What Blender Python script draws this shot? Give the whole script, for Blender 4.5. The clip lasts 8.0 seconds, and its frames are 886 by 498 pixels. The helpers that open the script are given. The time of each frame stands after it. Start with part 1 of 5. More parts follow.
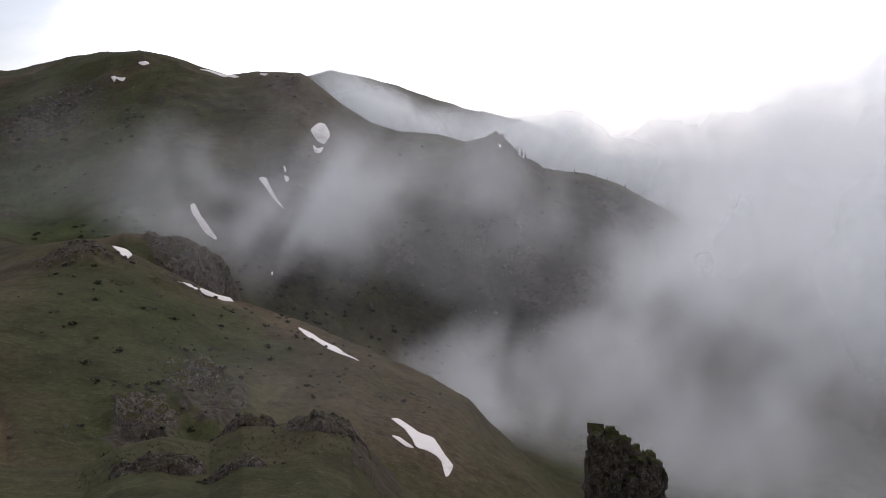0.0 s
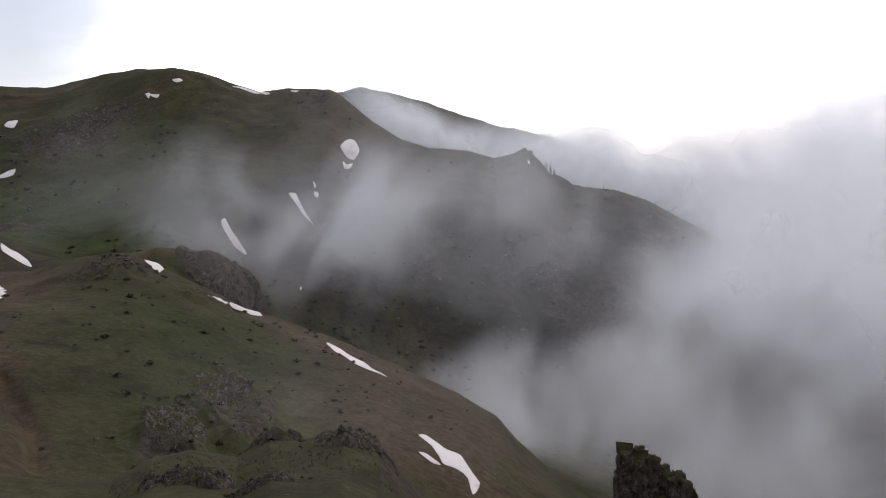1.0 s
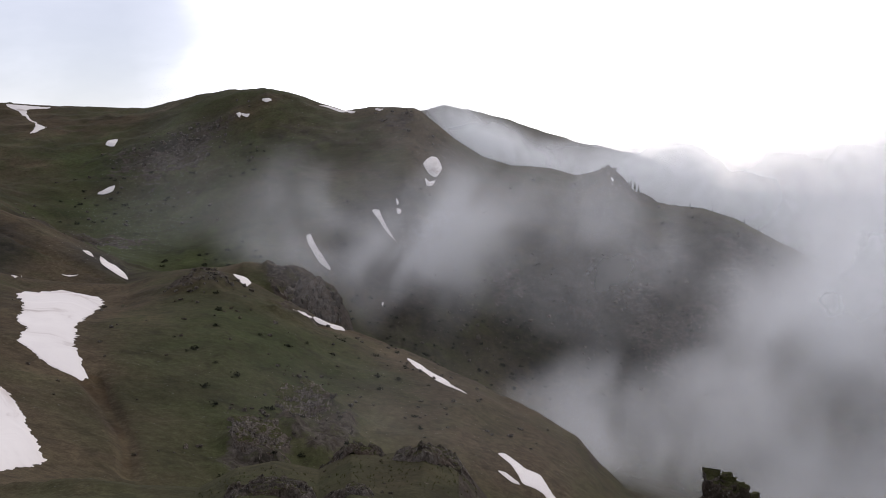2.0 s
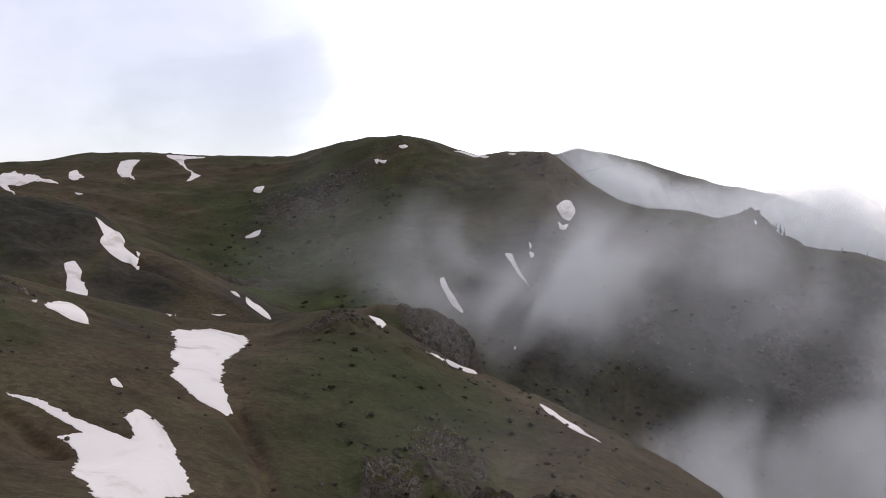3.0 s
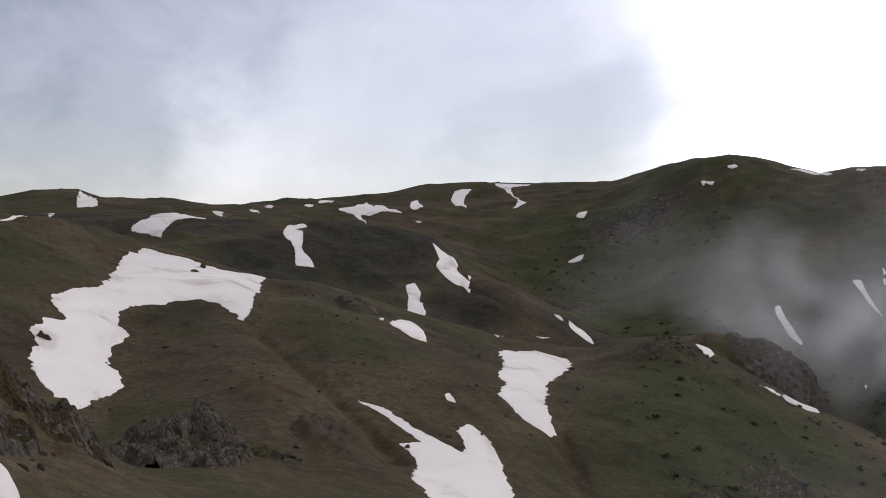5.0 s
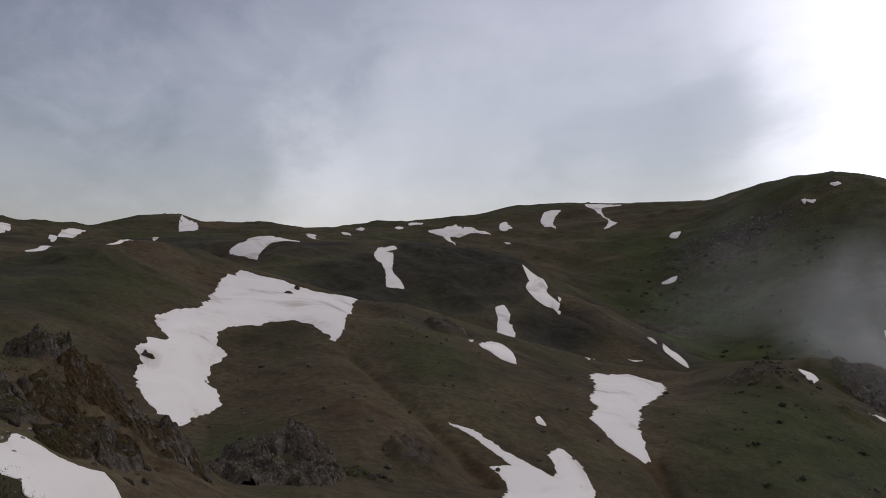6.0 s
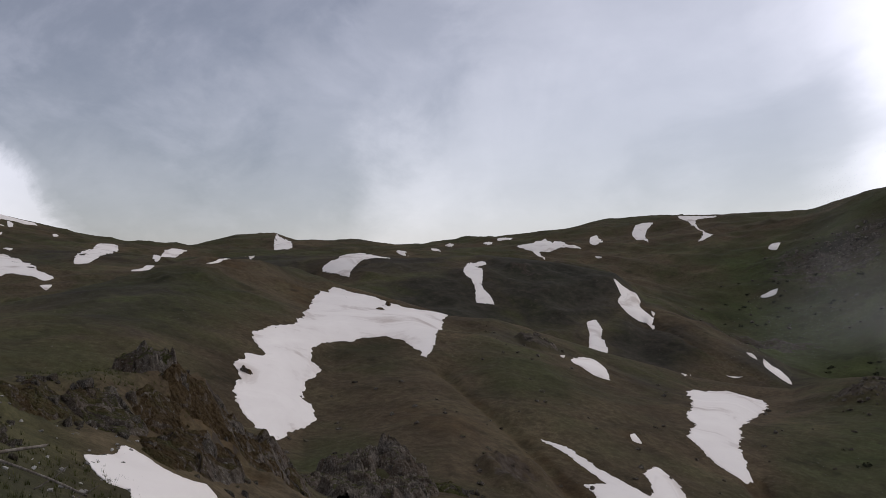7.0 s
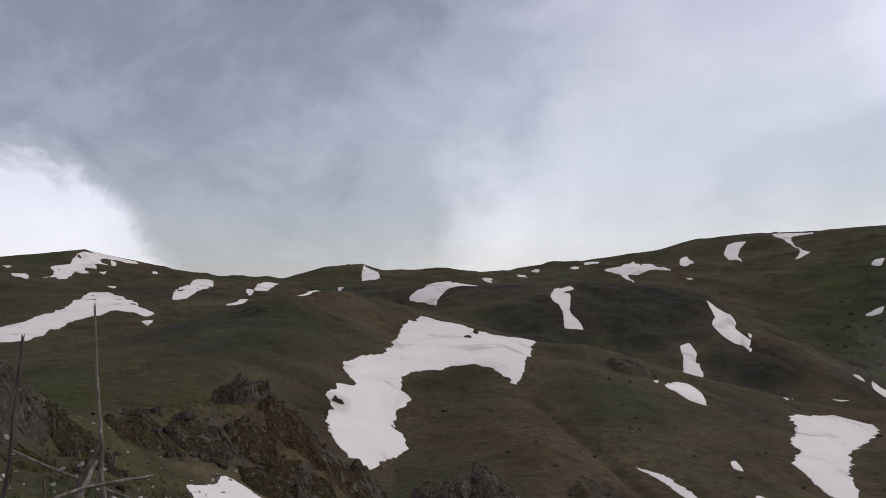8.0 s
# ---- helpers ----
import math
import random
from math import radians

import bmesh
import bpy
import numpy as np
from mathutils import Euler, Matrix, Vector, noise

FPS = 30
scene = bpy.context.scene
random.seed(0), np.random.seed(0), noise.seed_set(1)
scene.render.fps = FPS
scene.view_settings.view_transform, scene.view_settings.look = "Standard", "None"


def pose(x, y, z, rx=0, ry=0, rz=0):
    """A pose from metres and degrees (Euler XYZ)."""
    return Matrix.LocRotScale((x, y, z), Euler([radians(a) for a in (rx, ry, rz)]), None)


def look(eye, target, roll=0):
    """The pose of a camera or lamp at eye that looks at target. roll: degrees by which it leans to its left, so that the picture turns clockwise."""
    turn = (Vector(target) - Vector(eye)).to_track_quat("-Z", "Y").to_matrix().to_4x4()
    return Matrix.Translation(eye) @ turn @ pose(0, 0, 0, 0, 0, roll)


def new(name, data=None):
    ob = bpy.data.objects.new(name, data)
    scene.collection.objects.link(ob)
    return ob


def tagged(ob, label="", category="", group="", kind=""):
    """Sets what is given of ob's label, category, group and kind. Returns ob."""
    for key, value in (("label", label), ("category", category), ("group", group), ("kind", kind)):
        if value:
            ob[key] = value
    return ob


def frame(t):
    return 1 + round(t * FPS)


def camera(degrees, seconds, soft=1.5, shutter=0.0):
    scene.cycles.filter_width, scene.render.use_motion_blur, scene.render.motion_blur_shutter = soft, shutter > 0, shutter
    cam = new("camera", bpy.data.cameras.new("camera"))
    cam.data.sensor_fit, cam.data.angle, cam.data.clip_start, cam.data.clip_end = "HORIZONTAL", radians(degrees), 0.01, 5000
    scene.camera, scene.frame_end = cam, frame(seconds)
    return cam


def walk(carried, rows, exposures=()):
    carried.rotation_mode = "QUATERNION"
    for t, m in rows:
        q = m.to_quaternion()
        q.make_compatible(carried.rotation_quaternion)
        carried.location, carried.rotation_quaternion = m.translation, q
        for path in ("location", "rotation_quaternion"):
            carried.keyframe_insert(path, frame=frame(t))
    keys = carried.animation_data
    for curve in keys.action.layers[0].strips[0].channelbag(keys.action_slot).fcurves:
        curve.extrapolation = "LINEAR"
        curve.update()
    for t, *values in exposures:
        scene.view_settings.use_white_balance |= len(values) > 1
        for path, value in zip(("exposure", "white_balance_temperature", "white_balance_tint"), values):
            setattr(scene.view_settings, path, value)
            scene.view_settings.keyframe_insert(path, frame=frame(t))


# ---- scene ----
from mathutils import geometry

# ---- camera ----
PATH = [(0, -0.25, -5.83, -1), (0.5, 0.1, -5.47, -1), (1, 1.71, -4.76, -1.17), (2.5, 11.41, -2.53, -1.28), (3, 16.45, -0.91, -1.29), (3.5, 22.3, -0.32, -1.4), (4, 28.64, -0.12, -1.24), (4.5, 33.42, 0.05, -1.05), (5, 38.4, 0.3, -1.25), (6.5, 47.17, 2.26, -0.91), (7, 50.7, 2.63, -0.59), (7.5, 54.34, 3.49, 0.19), (8, 56.68, 4.52, 0.8)]
cam = camera(56.1, 8.0, 0.8)
scene.cycles.transparent_max_bounces = 72
# bearing, pitch and roll of a phone held at arm's length while its bearer turns on the spot
walk(cam, [(t, pose(-0.3 * math.sin(radians(a)), 0.3 * math.cos(radians(a)), 0, 90 + p, r, a)) for t, a, p, r in PATH], [(0, 0.2, 6500, 15), (2.5, 0.22, 6500, 16), (4.0, 0.3, 6500, 16), (4.5, 0.3, 6500, 16), (5.0, 0.04, 6500, 14), (6.4, -0.45, 6500, 14), (7.0, -0.22, 6500, 14), (8.0, -0.12, 6500, 14)])

# ---- light ----
world = bpy.data.worlds.new("overcast_sky")
scene.world = world
world.use_nodes = True
wn, wl = world.node_tree.nodes, world.node_tree.links
wn.clear()


def node(tree, kind, **values):
    n = tree.nodes.new(kind)
    for key, value in values.items():
        if key == "operation":
            n.operation = value
        else:
            n.inputs[key].default_value = value
    return n


def ramp(tree, source, stops, smooth=False):
    n = tree.nodes.new("ShaderNodeValToRGB")
    els = n.color_ramp.elements
    while len(els) < len(stops):
        els.new(0.5)
    for e, (p, c) in zip(els, stops):
        e.position, e.color = p, (*c, 1) if isinstance(c, tuple) else (c, c, c, 1)
    if smooth:
        n.color_ramp.interpolation = "EASE"
    tree.links.new(source, n.inputs[0])
    return n.outputs[0]


def maths(tree, op, a, b=None, clamp=False):
    n = tree.nodes.new("ShaderNodeMath")
    n.operation, n.use_clamp = op, clamp
    for slot, v in zip(n.inputs, (a, b)):
        if isinstance(v, (int, float)):
            slot.default_value = v
        elif v is not None:
            tree.links.new(v, slot)
    return n.outputs[0]


def blend(tree, fac, a, b, mode="MIX"):
    n = tree.nodes.new("ShaderNodeMix")
    n.data_type, n.blend_type = "RGBA", mode
    for slot, v in ((n.inputs[0], fac), (n.inputs[6], a), (n.inputs[7], b)):
        if isinstance(v, (int, float)):
            slot.default_value = v
        elif isinstance(v, tuple):
            slot.default_value = (*v, 1)
        else:
            tree.links.new(v, slot)
    return n.outputs[2]


SUN_BEARING, SUN_HEIGHT = -12, 38
def heading(bearing, height):
    b, e = radians(bearing), radians(height)
    return Vector((-math.sin(b) * math.cos(e), math.cos(b) * math.cos(e), math.sin(e)))


wt = world.node_tree
coord = node(wt, "ShaderNodeTexCoord").outputs["Generated"]
sky = node(wt, "ShaderNodeTexSky")
sky.sky_type, sky.sun_disc = "NISHITA", False
sky.sun_elevation, sky.sun_rotation = radians(SUN_HEIGHT), radians(-SUN_BEARING)


def toward(bearing, height):
    n = node(wt, "ShaderNodeVectorMath", operation="DOT_PRODUCT")
    n.inputs[1].default_value = heading(bearing, height)
    wl.new(coord, n.inputs[0])
    return n.outputs["Value"]


def cloud_noise(scale, detail, rough_, stretch, warp=0.0, offset=0.0):
    m = node(wt, "ShaderNodeMapping")
    m.inputs["Scale"].default_value = (1, 1, stretch)
    m.inputs["Location"].default_value = (offset, offset * 0.7, -offset)
    wl.new(coord, m.inputs["Vector"])
    n = node(wt, "ShaderNodeTexNoise", Scale=scale, Detail=detail, Roughness=rough_, Distortion=warp)
    wl.new(m.outputs[0], n.inputs["Vector"])
    return n.outputs["Fac"]


# a thick deck of cloud, thin and glaring towards the hidden sun, heavy and grey away from it
lump = cloud_noise(2.6, 6, 0.55, 1.6, 0.5, 1.7)
glare = ramp(wt, maths(wt, "ADD", toward(-6, 16), maths(wt, "MULTIPLY", maths(wt, "SUBTRACT", lump, 0.5), 0.05)),
             [(0.0, 0.46), (0.35, 0.53), (0.52, 0.54), (0.66, 0.47), (0.82, 0.48), (0.85, 0.60), (0.875, 0.95), (0.92, 1.2), (1.0, 1.4)])
lumps = ramp(wt, lump, [(0.30, 0.76), (0.5, 0.98), (0.68, 1.14)], True)
wisps = ramp(wt, cloud_noise(6.0, 6, 0.55, 1.8, 0.3, 4.0), [(0.3, 0.90), (0.7, 1.08)])
deck = blend(wt, 1.0, blend(wt, 1.0, glare, lumps, "MULTIPLY"), wisps, "MULTIPLY")
ragged = maths(wt, "SUBTRACT", cloud_noise(6.5, 8, 0.62, 1.4, 0.3, 7.3), 0.5)
billow = ramp(wt, cloud_noise(4.2, 7, 0.6, 1.7, 0.4, 2.2), [(0.3, 0.62), (0.5, 0.95), (0.68, 1.45)], True)
storm = ramp(wt, maths(wt, "ADD", toward(76, 24), maths(wt, "MULTIPLY", ragged, 0.12)), [(0.87, 0.0), (0.935, 0.62), (0.99, 1.0)], True)
deck = blend(wt, storm, deck, blend(wt, 1.0, (0.190, 0.190, 0.200), billow, "MULTIPLY"))
rift = ramp(wt, maths(wt, "ADD", toward(87, -3.2), maths(wt, "MULTIPLY", ragged, 0.034)), [(0.967, 0.0), (0.9725, 0.85), (0.983, 1.0)], True)
deck = blend(wt, rift, deck, blend(wt, 1.0, (0.74, 0.74, 0.76), wisps, "MULTIPLY"))
tint = blend(wt, 1.0, deck, (1.005, 0.985, 1.035), "MULTIPLY")
clouds = node(wt, "ShaderNodeBackground", Strength=1.0)
wl.new(tint, clouds.inputs["Color"])
clear = node(wt, "ShaderNodeBackground", Strength=0.05)
wl.new(sky.outputs[0], clear.inputs["Color"])
both = node(wt, "ShaderNodeAddShader")
wl.new(clouds.outputs[0], both.inputs[0])
wl.new(clear.outputs[0], both.inputs[1])
wl.new(both.outputs[0], node(wt, "ShaderNodeOutputWorld").inputs["Surface"])

sun = new("sun", bpy.data.lights.new("sun", "SUN"))
sun.data.energy, sun.data.angle, sun.data.color = 0.6, radians(25), (1.0, 0.96, 0.9)
sun.matrix_world = look(heading(SUN_BEARING, SUN_HEIGHT) * 100, (0, 0, 0))

# ---- materials ----
def material(name, rough_=0.9, gloss=0.05):
    m = bpy.data.materials.new(name)
    m.use_nodes = True
    t = m.node_tree
    b = t.nodes["Principled BSDF"]
    b.inputs["Roughness"].default_value = rough_
    b.inputs["Specular IOR Level"].default_value = gloss
    return m, t, b


def texture(t, scale, detail=5, rough_=0.6, source=None, kind="Noise", stretch=None, warp=0.0):
    if source is None:
        source = t.nodes.new("ShaderNodeTexCoord").outputs["Object"]
    if stretch:
        m = node(t, "ShaderNodeMapping")
        m.inputs["Scale"].default_value = stretch
        t.links.new(source, m.inputs["Vector"])
        source = m.outputs[0]
    n = node(t, "ShaderNodeTex" + kind, Scale=scale)
    if kind == "Noise":
        n.inputs["Detail"].default_value, n.inputs["Roughness"].default_value, n.inputs["Distortion"].default_value = detail, rough_, warp
    t.links.new(source, n.inputs["Vector"])
    return n.outputs["Fac" if kind == "Noise" else "Distance"]


def bump(t, b, height, strength, distance):
    n = node(t, "ShaderNodeBump", Strength=strength, Distance=distance)
    t.links.new(height, n.inputs["Height"])
    t.links.new(n.outputs[0], b.inputs["Normal"])


def rock_colours(t, size=1.0):
    fine, broad = texture(t, 1.3 * size, 9, 0.72, warp=0.4), texture(t, 0.14 * size, 4, 0.6)
    cracks = texture(t, 0.55 * size, 7, 0.75, stretch=(1, 1, 0.35), warp=1.2)
    c = ramp(t, fine, [(0.32, (0.03, 0.027, 0.024)), (0.46, (0.09, 0.082, 0.074)), (0.58, (0.16, 0.15, 0.136)), (0.72, (0.27, 0.255, 0.235))])
    c = blend(t, ramp(t, broad, [(0.42, 0.0), (0.62, 0.55)]), c, (0.07, 0.05, 0.034))
    c = blend(t, ramp(t, cracks, [(0.40, 0.8), (0.45, 0.0)]), c, (0.02, 0.018, 0.016))
    lichen = texture(t, 3.6 * size, 6, 0.75)
    return blend(t, ramp(t, lichen, [(0.6, 0.0), (0.67, 0.6)]), c, (0.22, 0.22, 0.185)), maths(t, "ADD", fine, cracks)


def make_land():
    m, t, b = material("alpine_turf", 0.95)
    broad, mid, fine, tuft = texture(t, 0.013, 4, 0.55), texture(t, 0.07, 6, 0.65, warp=0.6), texture(t, 0.8, 8, 0.72), texture(t, 0.28, 5, 0.65)
    green = ramp(t, fine, [(0.28, (0.036, 0.035, 0.016)), (0.5, (0.053, 0.051, 0.024)), (0.74, (0.080, 0.075, 0.037))])
    lush = ramp(t, fine, [(0.28, (0.030, 0.038, 0.014)), (0.5, (0.047, 0.056, 0.021)), (0.74, (0.073, 0.082, 0.032))])
    brown = ramp(t, fine, [(0.28, (0.043, 0.032, 0.019)), (0.5, (0.073, 0.055, 0.033)), (0.74, (0.112, 0.086, 0.053))])
    dry = t.nodes.new("ShaderNodeAttribute")
    dry.attribute_name = "dryness"
    mixer = maths(t, "ADD", maths(t, "ADD", maths(t, "MULTIPLY", broad, 0.6), maths(t, "MULTIPLY", mid, 0.6)), maths(t, "MULTIPLY", dry.outputs["Fac"], 0.25))
    turf = blend(t, ramp(t, mixer, [(0.36, 1.0), (0.54, 0.0)]), green, lush)
    turf = blend(t, ramp(t, mixer, [(0.55, 0.0), (0.74, 1.0)]), turf, brown)
    turf = blend(t, ramp(t, dry.outputs["Fac"], [(0.85, 0.0), (1.4, 0.7)]), turf, ramp(t, tuft, [(0.35, (0.035, 0.023, 0.012)), (0.65, (0.088, 0.059, 0.029))]))
    straw = maths(t, "MULTIPLY", ramp(t, dry.outputs["Fac"], [(0.2, 0.0), (0.9, 1.0)]), ramp(t, texture(t, 0.05, 6, 0.65, stretch=(1, 1, 2), warp=0.5), [(0.45, 0.0), (0.62, 0.75)]))
    turf = blend(t, straw, turf, ramp(t, fine, [(0.3, (0.055, 0.046, 0.023)), (0.7, (0.125, 0.105, 0.06))]))
    turf = blend(t, 1.0, turf, ramp(t, texture(t, 4.5, 6, 0.7), [(0.32, 0.72), (0.5, 1.0), (0.7, 1.35)]), "MULTIPLY")
    # turf goes to a darker grey-brown inside the listed zones, broken up by noise
    dark_zone = t.nodes.new("ShaderNodeAttribute")
    dark_zone.attribute_name = "dark_zone"
    cover = maths(t, "ADD", dark_zone.outputs["Fac"], maths(t, "MULTIPLY", maths(t, "SUBTRACT", mid, 0.5), 1.2))
    turf = blend(t, ramp(t, cover, [(0.3, 0.0), (0.75, 0.8)]), turf, ramp(t, tuft, [(0.35, (0.019, 0.018, 0.015)), (0.65, (0.040, 0.037, 0.030))]))
    turf = blend(t, ramp(t, tuft, [(0.56, 0.0), (0.74, 0.4)]), turf, (0.075, 0.06, 0.033))
    turf = blend(t, ramp(t, texture(t, 0.17, 7, 0.7, warp=0.5), [(0.34, 0.55), (0.47, 0.0)]), turf, (0.022, 0.021, 0.012))
    turf = blend(t, 1.0, turf, ramp(t, texture(t, 0.028, 4, 0.55, warp=0.8), [(0.3, 0.64), (0.5, 0.9), (0.7, 1.18)], True), "MULTIPLY")
    turf = blend(t, ramp(t, texture(t, 0.55, 7, 0.75), [(0.60, 0.0), (0.70, 0.5)]), turf, (0.018, 0.018, 0.010))
    turf = blend(t, ramp(t, texture(t, 1.1, 6, 0.7, warp=0.4), [(0.645, 0.0), (0.69, 0.65)]), turf, (0.13, 0.12, 0.10))
    rock, relief = rock_colours(t, 0.55)
    rock = blend(t, 1.0, rock, (0.56, 0.51, 0.46), "MULTIPLY")
    bare = t.nodes.new("ShaderNodeAttribute")
    bare.attribute_name = "bare_rock"
    up = node(t, "ShaderNodeSeparateXYZ")
    t.links.new(t.nodes.new("ShaderNodeNewGeometry").outputs["Normal"], up.inputs[0])
    steep = ramp(t, up.outputs["Z"], [(0.6, 1.0), (0.8, 0.0)])
    k = maths(t, "MAXIMUM", maths(t, "MULTIPLY", bare.outputs["Fac"], 0.75), steep)
    k = maths(t, "ADD", k, maths(t, "MULTIPLY", maths(t, "SUBTRACT", texture(t, 0.22, 8, 0.75), 0.5), 2.4))
    t.links.new(blend(t, ramp(t, k, [(0.55, 0.0), (0.8, 0.92)]), turf, rock), b.inputs["Base Color"])
    blades = texture(t, 7.0, 6, 0.7)
    bump(t, b, maths(t, "ADD", maths(t, "ADD", texture(t, 0.3, 7, 0.6), maths(t, "MULTIPLY", blades, 0.08)), maths(t, "MULTIPLY", relief, 0.3)), 0.3, 0.7)
    return m


def make_rock():
    m, t, b = material("lichened_rock", 0.92)
    c, relief = rock_colours(t, 3.2)
    c = blend(t, 1.0, c, (0.95, 0.90, 0.83), "MULTIPLY")
    c = blend(t, ramp(t, texture(t, 9.0, 5, 0.7), [(0.58, 0.0), (0.66, 0.7)]), c, (0.36, 0.35, 0.31))
    up = node(t, "ShaderNodeSeparateXYZ")
    t.links.new(t.nodes.new("ShaderNodeNewGeometry").outputs["Normal"], up.inputs[0])
    moss = maths(t, "ADD", maths(t, "MULTIPLY", up.outputs["Z"], 0.5), texture(t, 0.9, 6, 0.7))
    c = blend(t, ramp(t, moss, [(0.82, 0.0), (0.98, 0.8)]), c, ramp(t, texture(t, 6, 5, 0.7), [(0.35, (0.03, 0.032, 0.014)), (0.65, (0.085, 0.075, 0.035))]))
    t.links.new(c, b.inputs["Base Color"])
    bump(t, b, relief, 0.9, 0.16)
    return m


def make_crag():
    """Cracked, lichened rock where it is steep, turf and moss on every ledge."""
    m, t, b = material("turfed_crag", 0.93)
    c, relief = rock_colours(t, 2.2)
    c = blend(t, 1.0, c, (1.12, 1.04, 0.95), "MULTIPLY")
    fine = texture(t, 5.0, 7, 0.7)
    c = blend(t, ramp(t, texture(t, 7.0, 5, 0.7), [(0.58, 0.0), (0.66, 0.7)]), c, (0.34, 0.33, 0.29))
    rusty = ramp(t, fine, [(0.3, (0.026, 0.017, 0.009)), (0.5, (0.066, 0.045, 0.022)), (0.72, (0.125, 0.088, 0.046))])
    mossy = ramp(t, fine, [(0.3, (0.026, 0.028, 0.011)), (0.5, (0.058, 0.058, 0.022)), (0.72, (0.105, 0.10, 0.042))])
    dry = t.nodes.new("ShaderNodeAttribute")
    dry.attribute_name = "dryness"
    turf = blend(t, ramp(t, maths(t, "ADD", dry.outputs["Fac"], texture(t, 0.7, 5, 0.65)), [(0.75, 0.0), (1.1, 1.0)]), mossy, rusty)
    up = node(t, "ShaderNodeSeparateXYZ")
    t.links.new(t.nodes.new("ShaderNodeNewGeometry").outputs["Normal"], up.inputs[0])
    k = maths(t, "ADD", up.outputs["Z"], maths(t, "MULTIPLY", maths(t, "SUBTRACT", texture(t, 1.1, 7, 0.7), 0.5), 0.9))
    bare = t.nodes.new("ShaderNodeAttribute")
    bare.attribute_name = "bare_rock"
    k = maths(t, "SUBTRACT", k, bare.outputs["Fac"])
    t.links.new(blend(t, ramp(t, k, [(0.38, 0.0), (0.54, 1.0)]), c, turf), b.inputs["Base Color"])
    bump(t, b, maths(t, "ADD", relief, fine), 1.0, 0.24)
    return m


def make_wood(name, shade=1.0):
    m, t, b = material(name, 0.85, 0.2)
    grain = texture(t, 14, 6, 0.65, stretch=(1, 1, 0.08))
    patch = texture(t, 2.2, 4, 0.6)
    c = ramp(t, grain, [(0.3, (0.06, 0.052, 0.045)), (0.5, (0.17, 0.155, 0.138)), (0.7, (0.29, 0.275, 0.25))])
    c = blend(t, ramp(t, patch, [(0.48, 0.0), (0.66, 0.8)]), c, (0.085, 0.07, 0.058))
    c = blend(t, 1.0, c, (shade, shade * 0.95, shade * 0.88), "MULTIPLY")
    t.links.new(c, b.inputs["Base Color"])
    bump(t, b, grain, 0.7, 0.01)
    return m


def make_leaf(name, dark, light):
    m, t, b = material(name, 0.85)
    t.links.new(ramp(t, texture(t, 1.3, 4, 0.6), [(0.35, dark), (0.65, light)]), b.inputs["Base Color"])
    return m


def make_snow():
    m, t, b = material("old_snow", 0.7, 0.15)
    broad, fine = texture(t, 0.055, 5, 0.6, stretch=(1, 1, 2.5), warp=0.8), texture(t, 0.5, 6, 0.6)
    c = ramp(t, broad, [(0.32, (0.52, 0.46, 0.41)), (0.44, (0.735, 0.69, 0.64)), (0.7, (0.79, 0.75, 0.695))])
    c = blend(t, ramp(t, fine, [(0.55, 0.0), (0.75, 0.25)]), c, (0.6, 0.55, 0.5))
    t.links.new(c, b.inputs["Base Color"])
    bump(t, b, fine, 0.25, 0.15)
    return m


def make_mist():
    m, t, b = material("mist", 1.0)
    t.nodes.remove(b)
    thick = t.nodes.new("ShaderNodeAttribute")
    thick.attribute_name = "thickness"
    grain = ramp(t, texture(t, 0.06, 3, 0.5), [(0.3, 0.9), (0.7, 1.1)], True)
    alpha = maths(t, "MULTIPLY", grain, thick.outputs["Fac"], True)
    white, lit, clear_ = node(t, "ShaderNodeBsdfDiffuse", Color=(0.945, 0.965, 0.97, 1)), node(t, "ShaderNodeBsdfTranslucent", Color=(0.945, 0.965, 0.97, 1)), t.nodes.new("ShaderNodeBsdfTransparent")
    half, out = node(t, "ShaderNodeMixShader", Fac=0.62), node(t, "ShaderNodeMixShader")
    t.links.new(white.outputs[0], half.inputs[1])
    t.links.new(lit.outputs[0], half.inputs[2])
    t.links.new(alpha, out.inputs[0])
    t.links.new(clear_.outputs[0], out.inputs[1])
    t.links.new(half.outputs[0], out.inputs[2])
    t.links.new(out.outputs[0], t.nodes["Material Output"].inputs["Surface"])
    return m


LAND, SNOW, MIST, ROCK, WOOD, CRAG = make_land(), make_snow(), make_mist(), make_rock(), make_wood("weathered_wood"), make_crag()
ROTTEN = make_wood("rotten_wood", 0.42)
SCRUB = make_leaf("juniper_scrub", (0.015, 0.018, 0.010), (0.036, 0.038, 0.022))
PALE = make_leaf("pale_stone", (0.16, 0.15, 0.135), (0.42, 0.41, 0.38))
GRASS = make_leaf("grass_blades", (0.035, 0.042, 0.012), (0.10, 0.098, 0.04))
NEEDLES = make_leaf("conifer_needles", (0.01, 0.016, 0.009), (0.026, 0.036, 0.018))

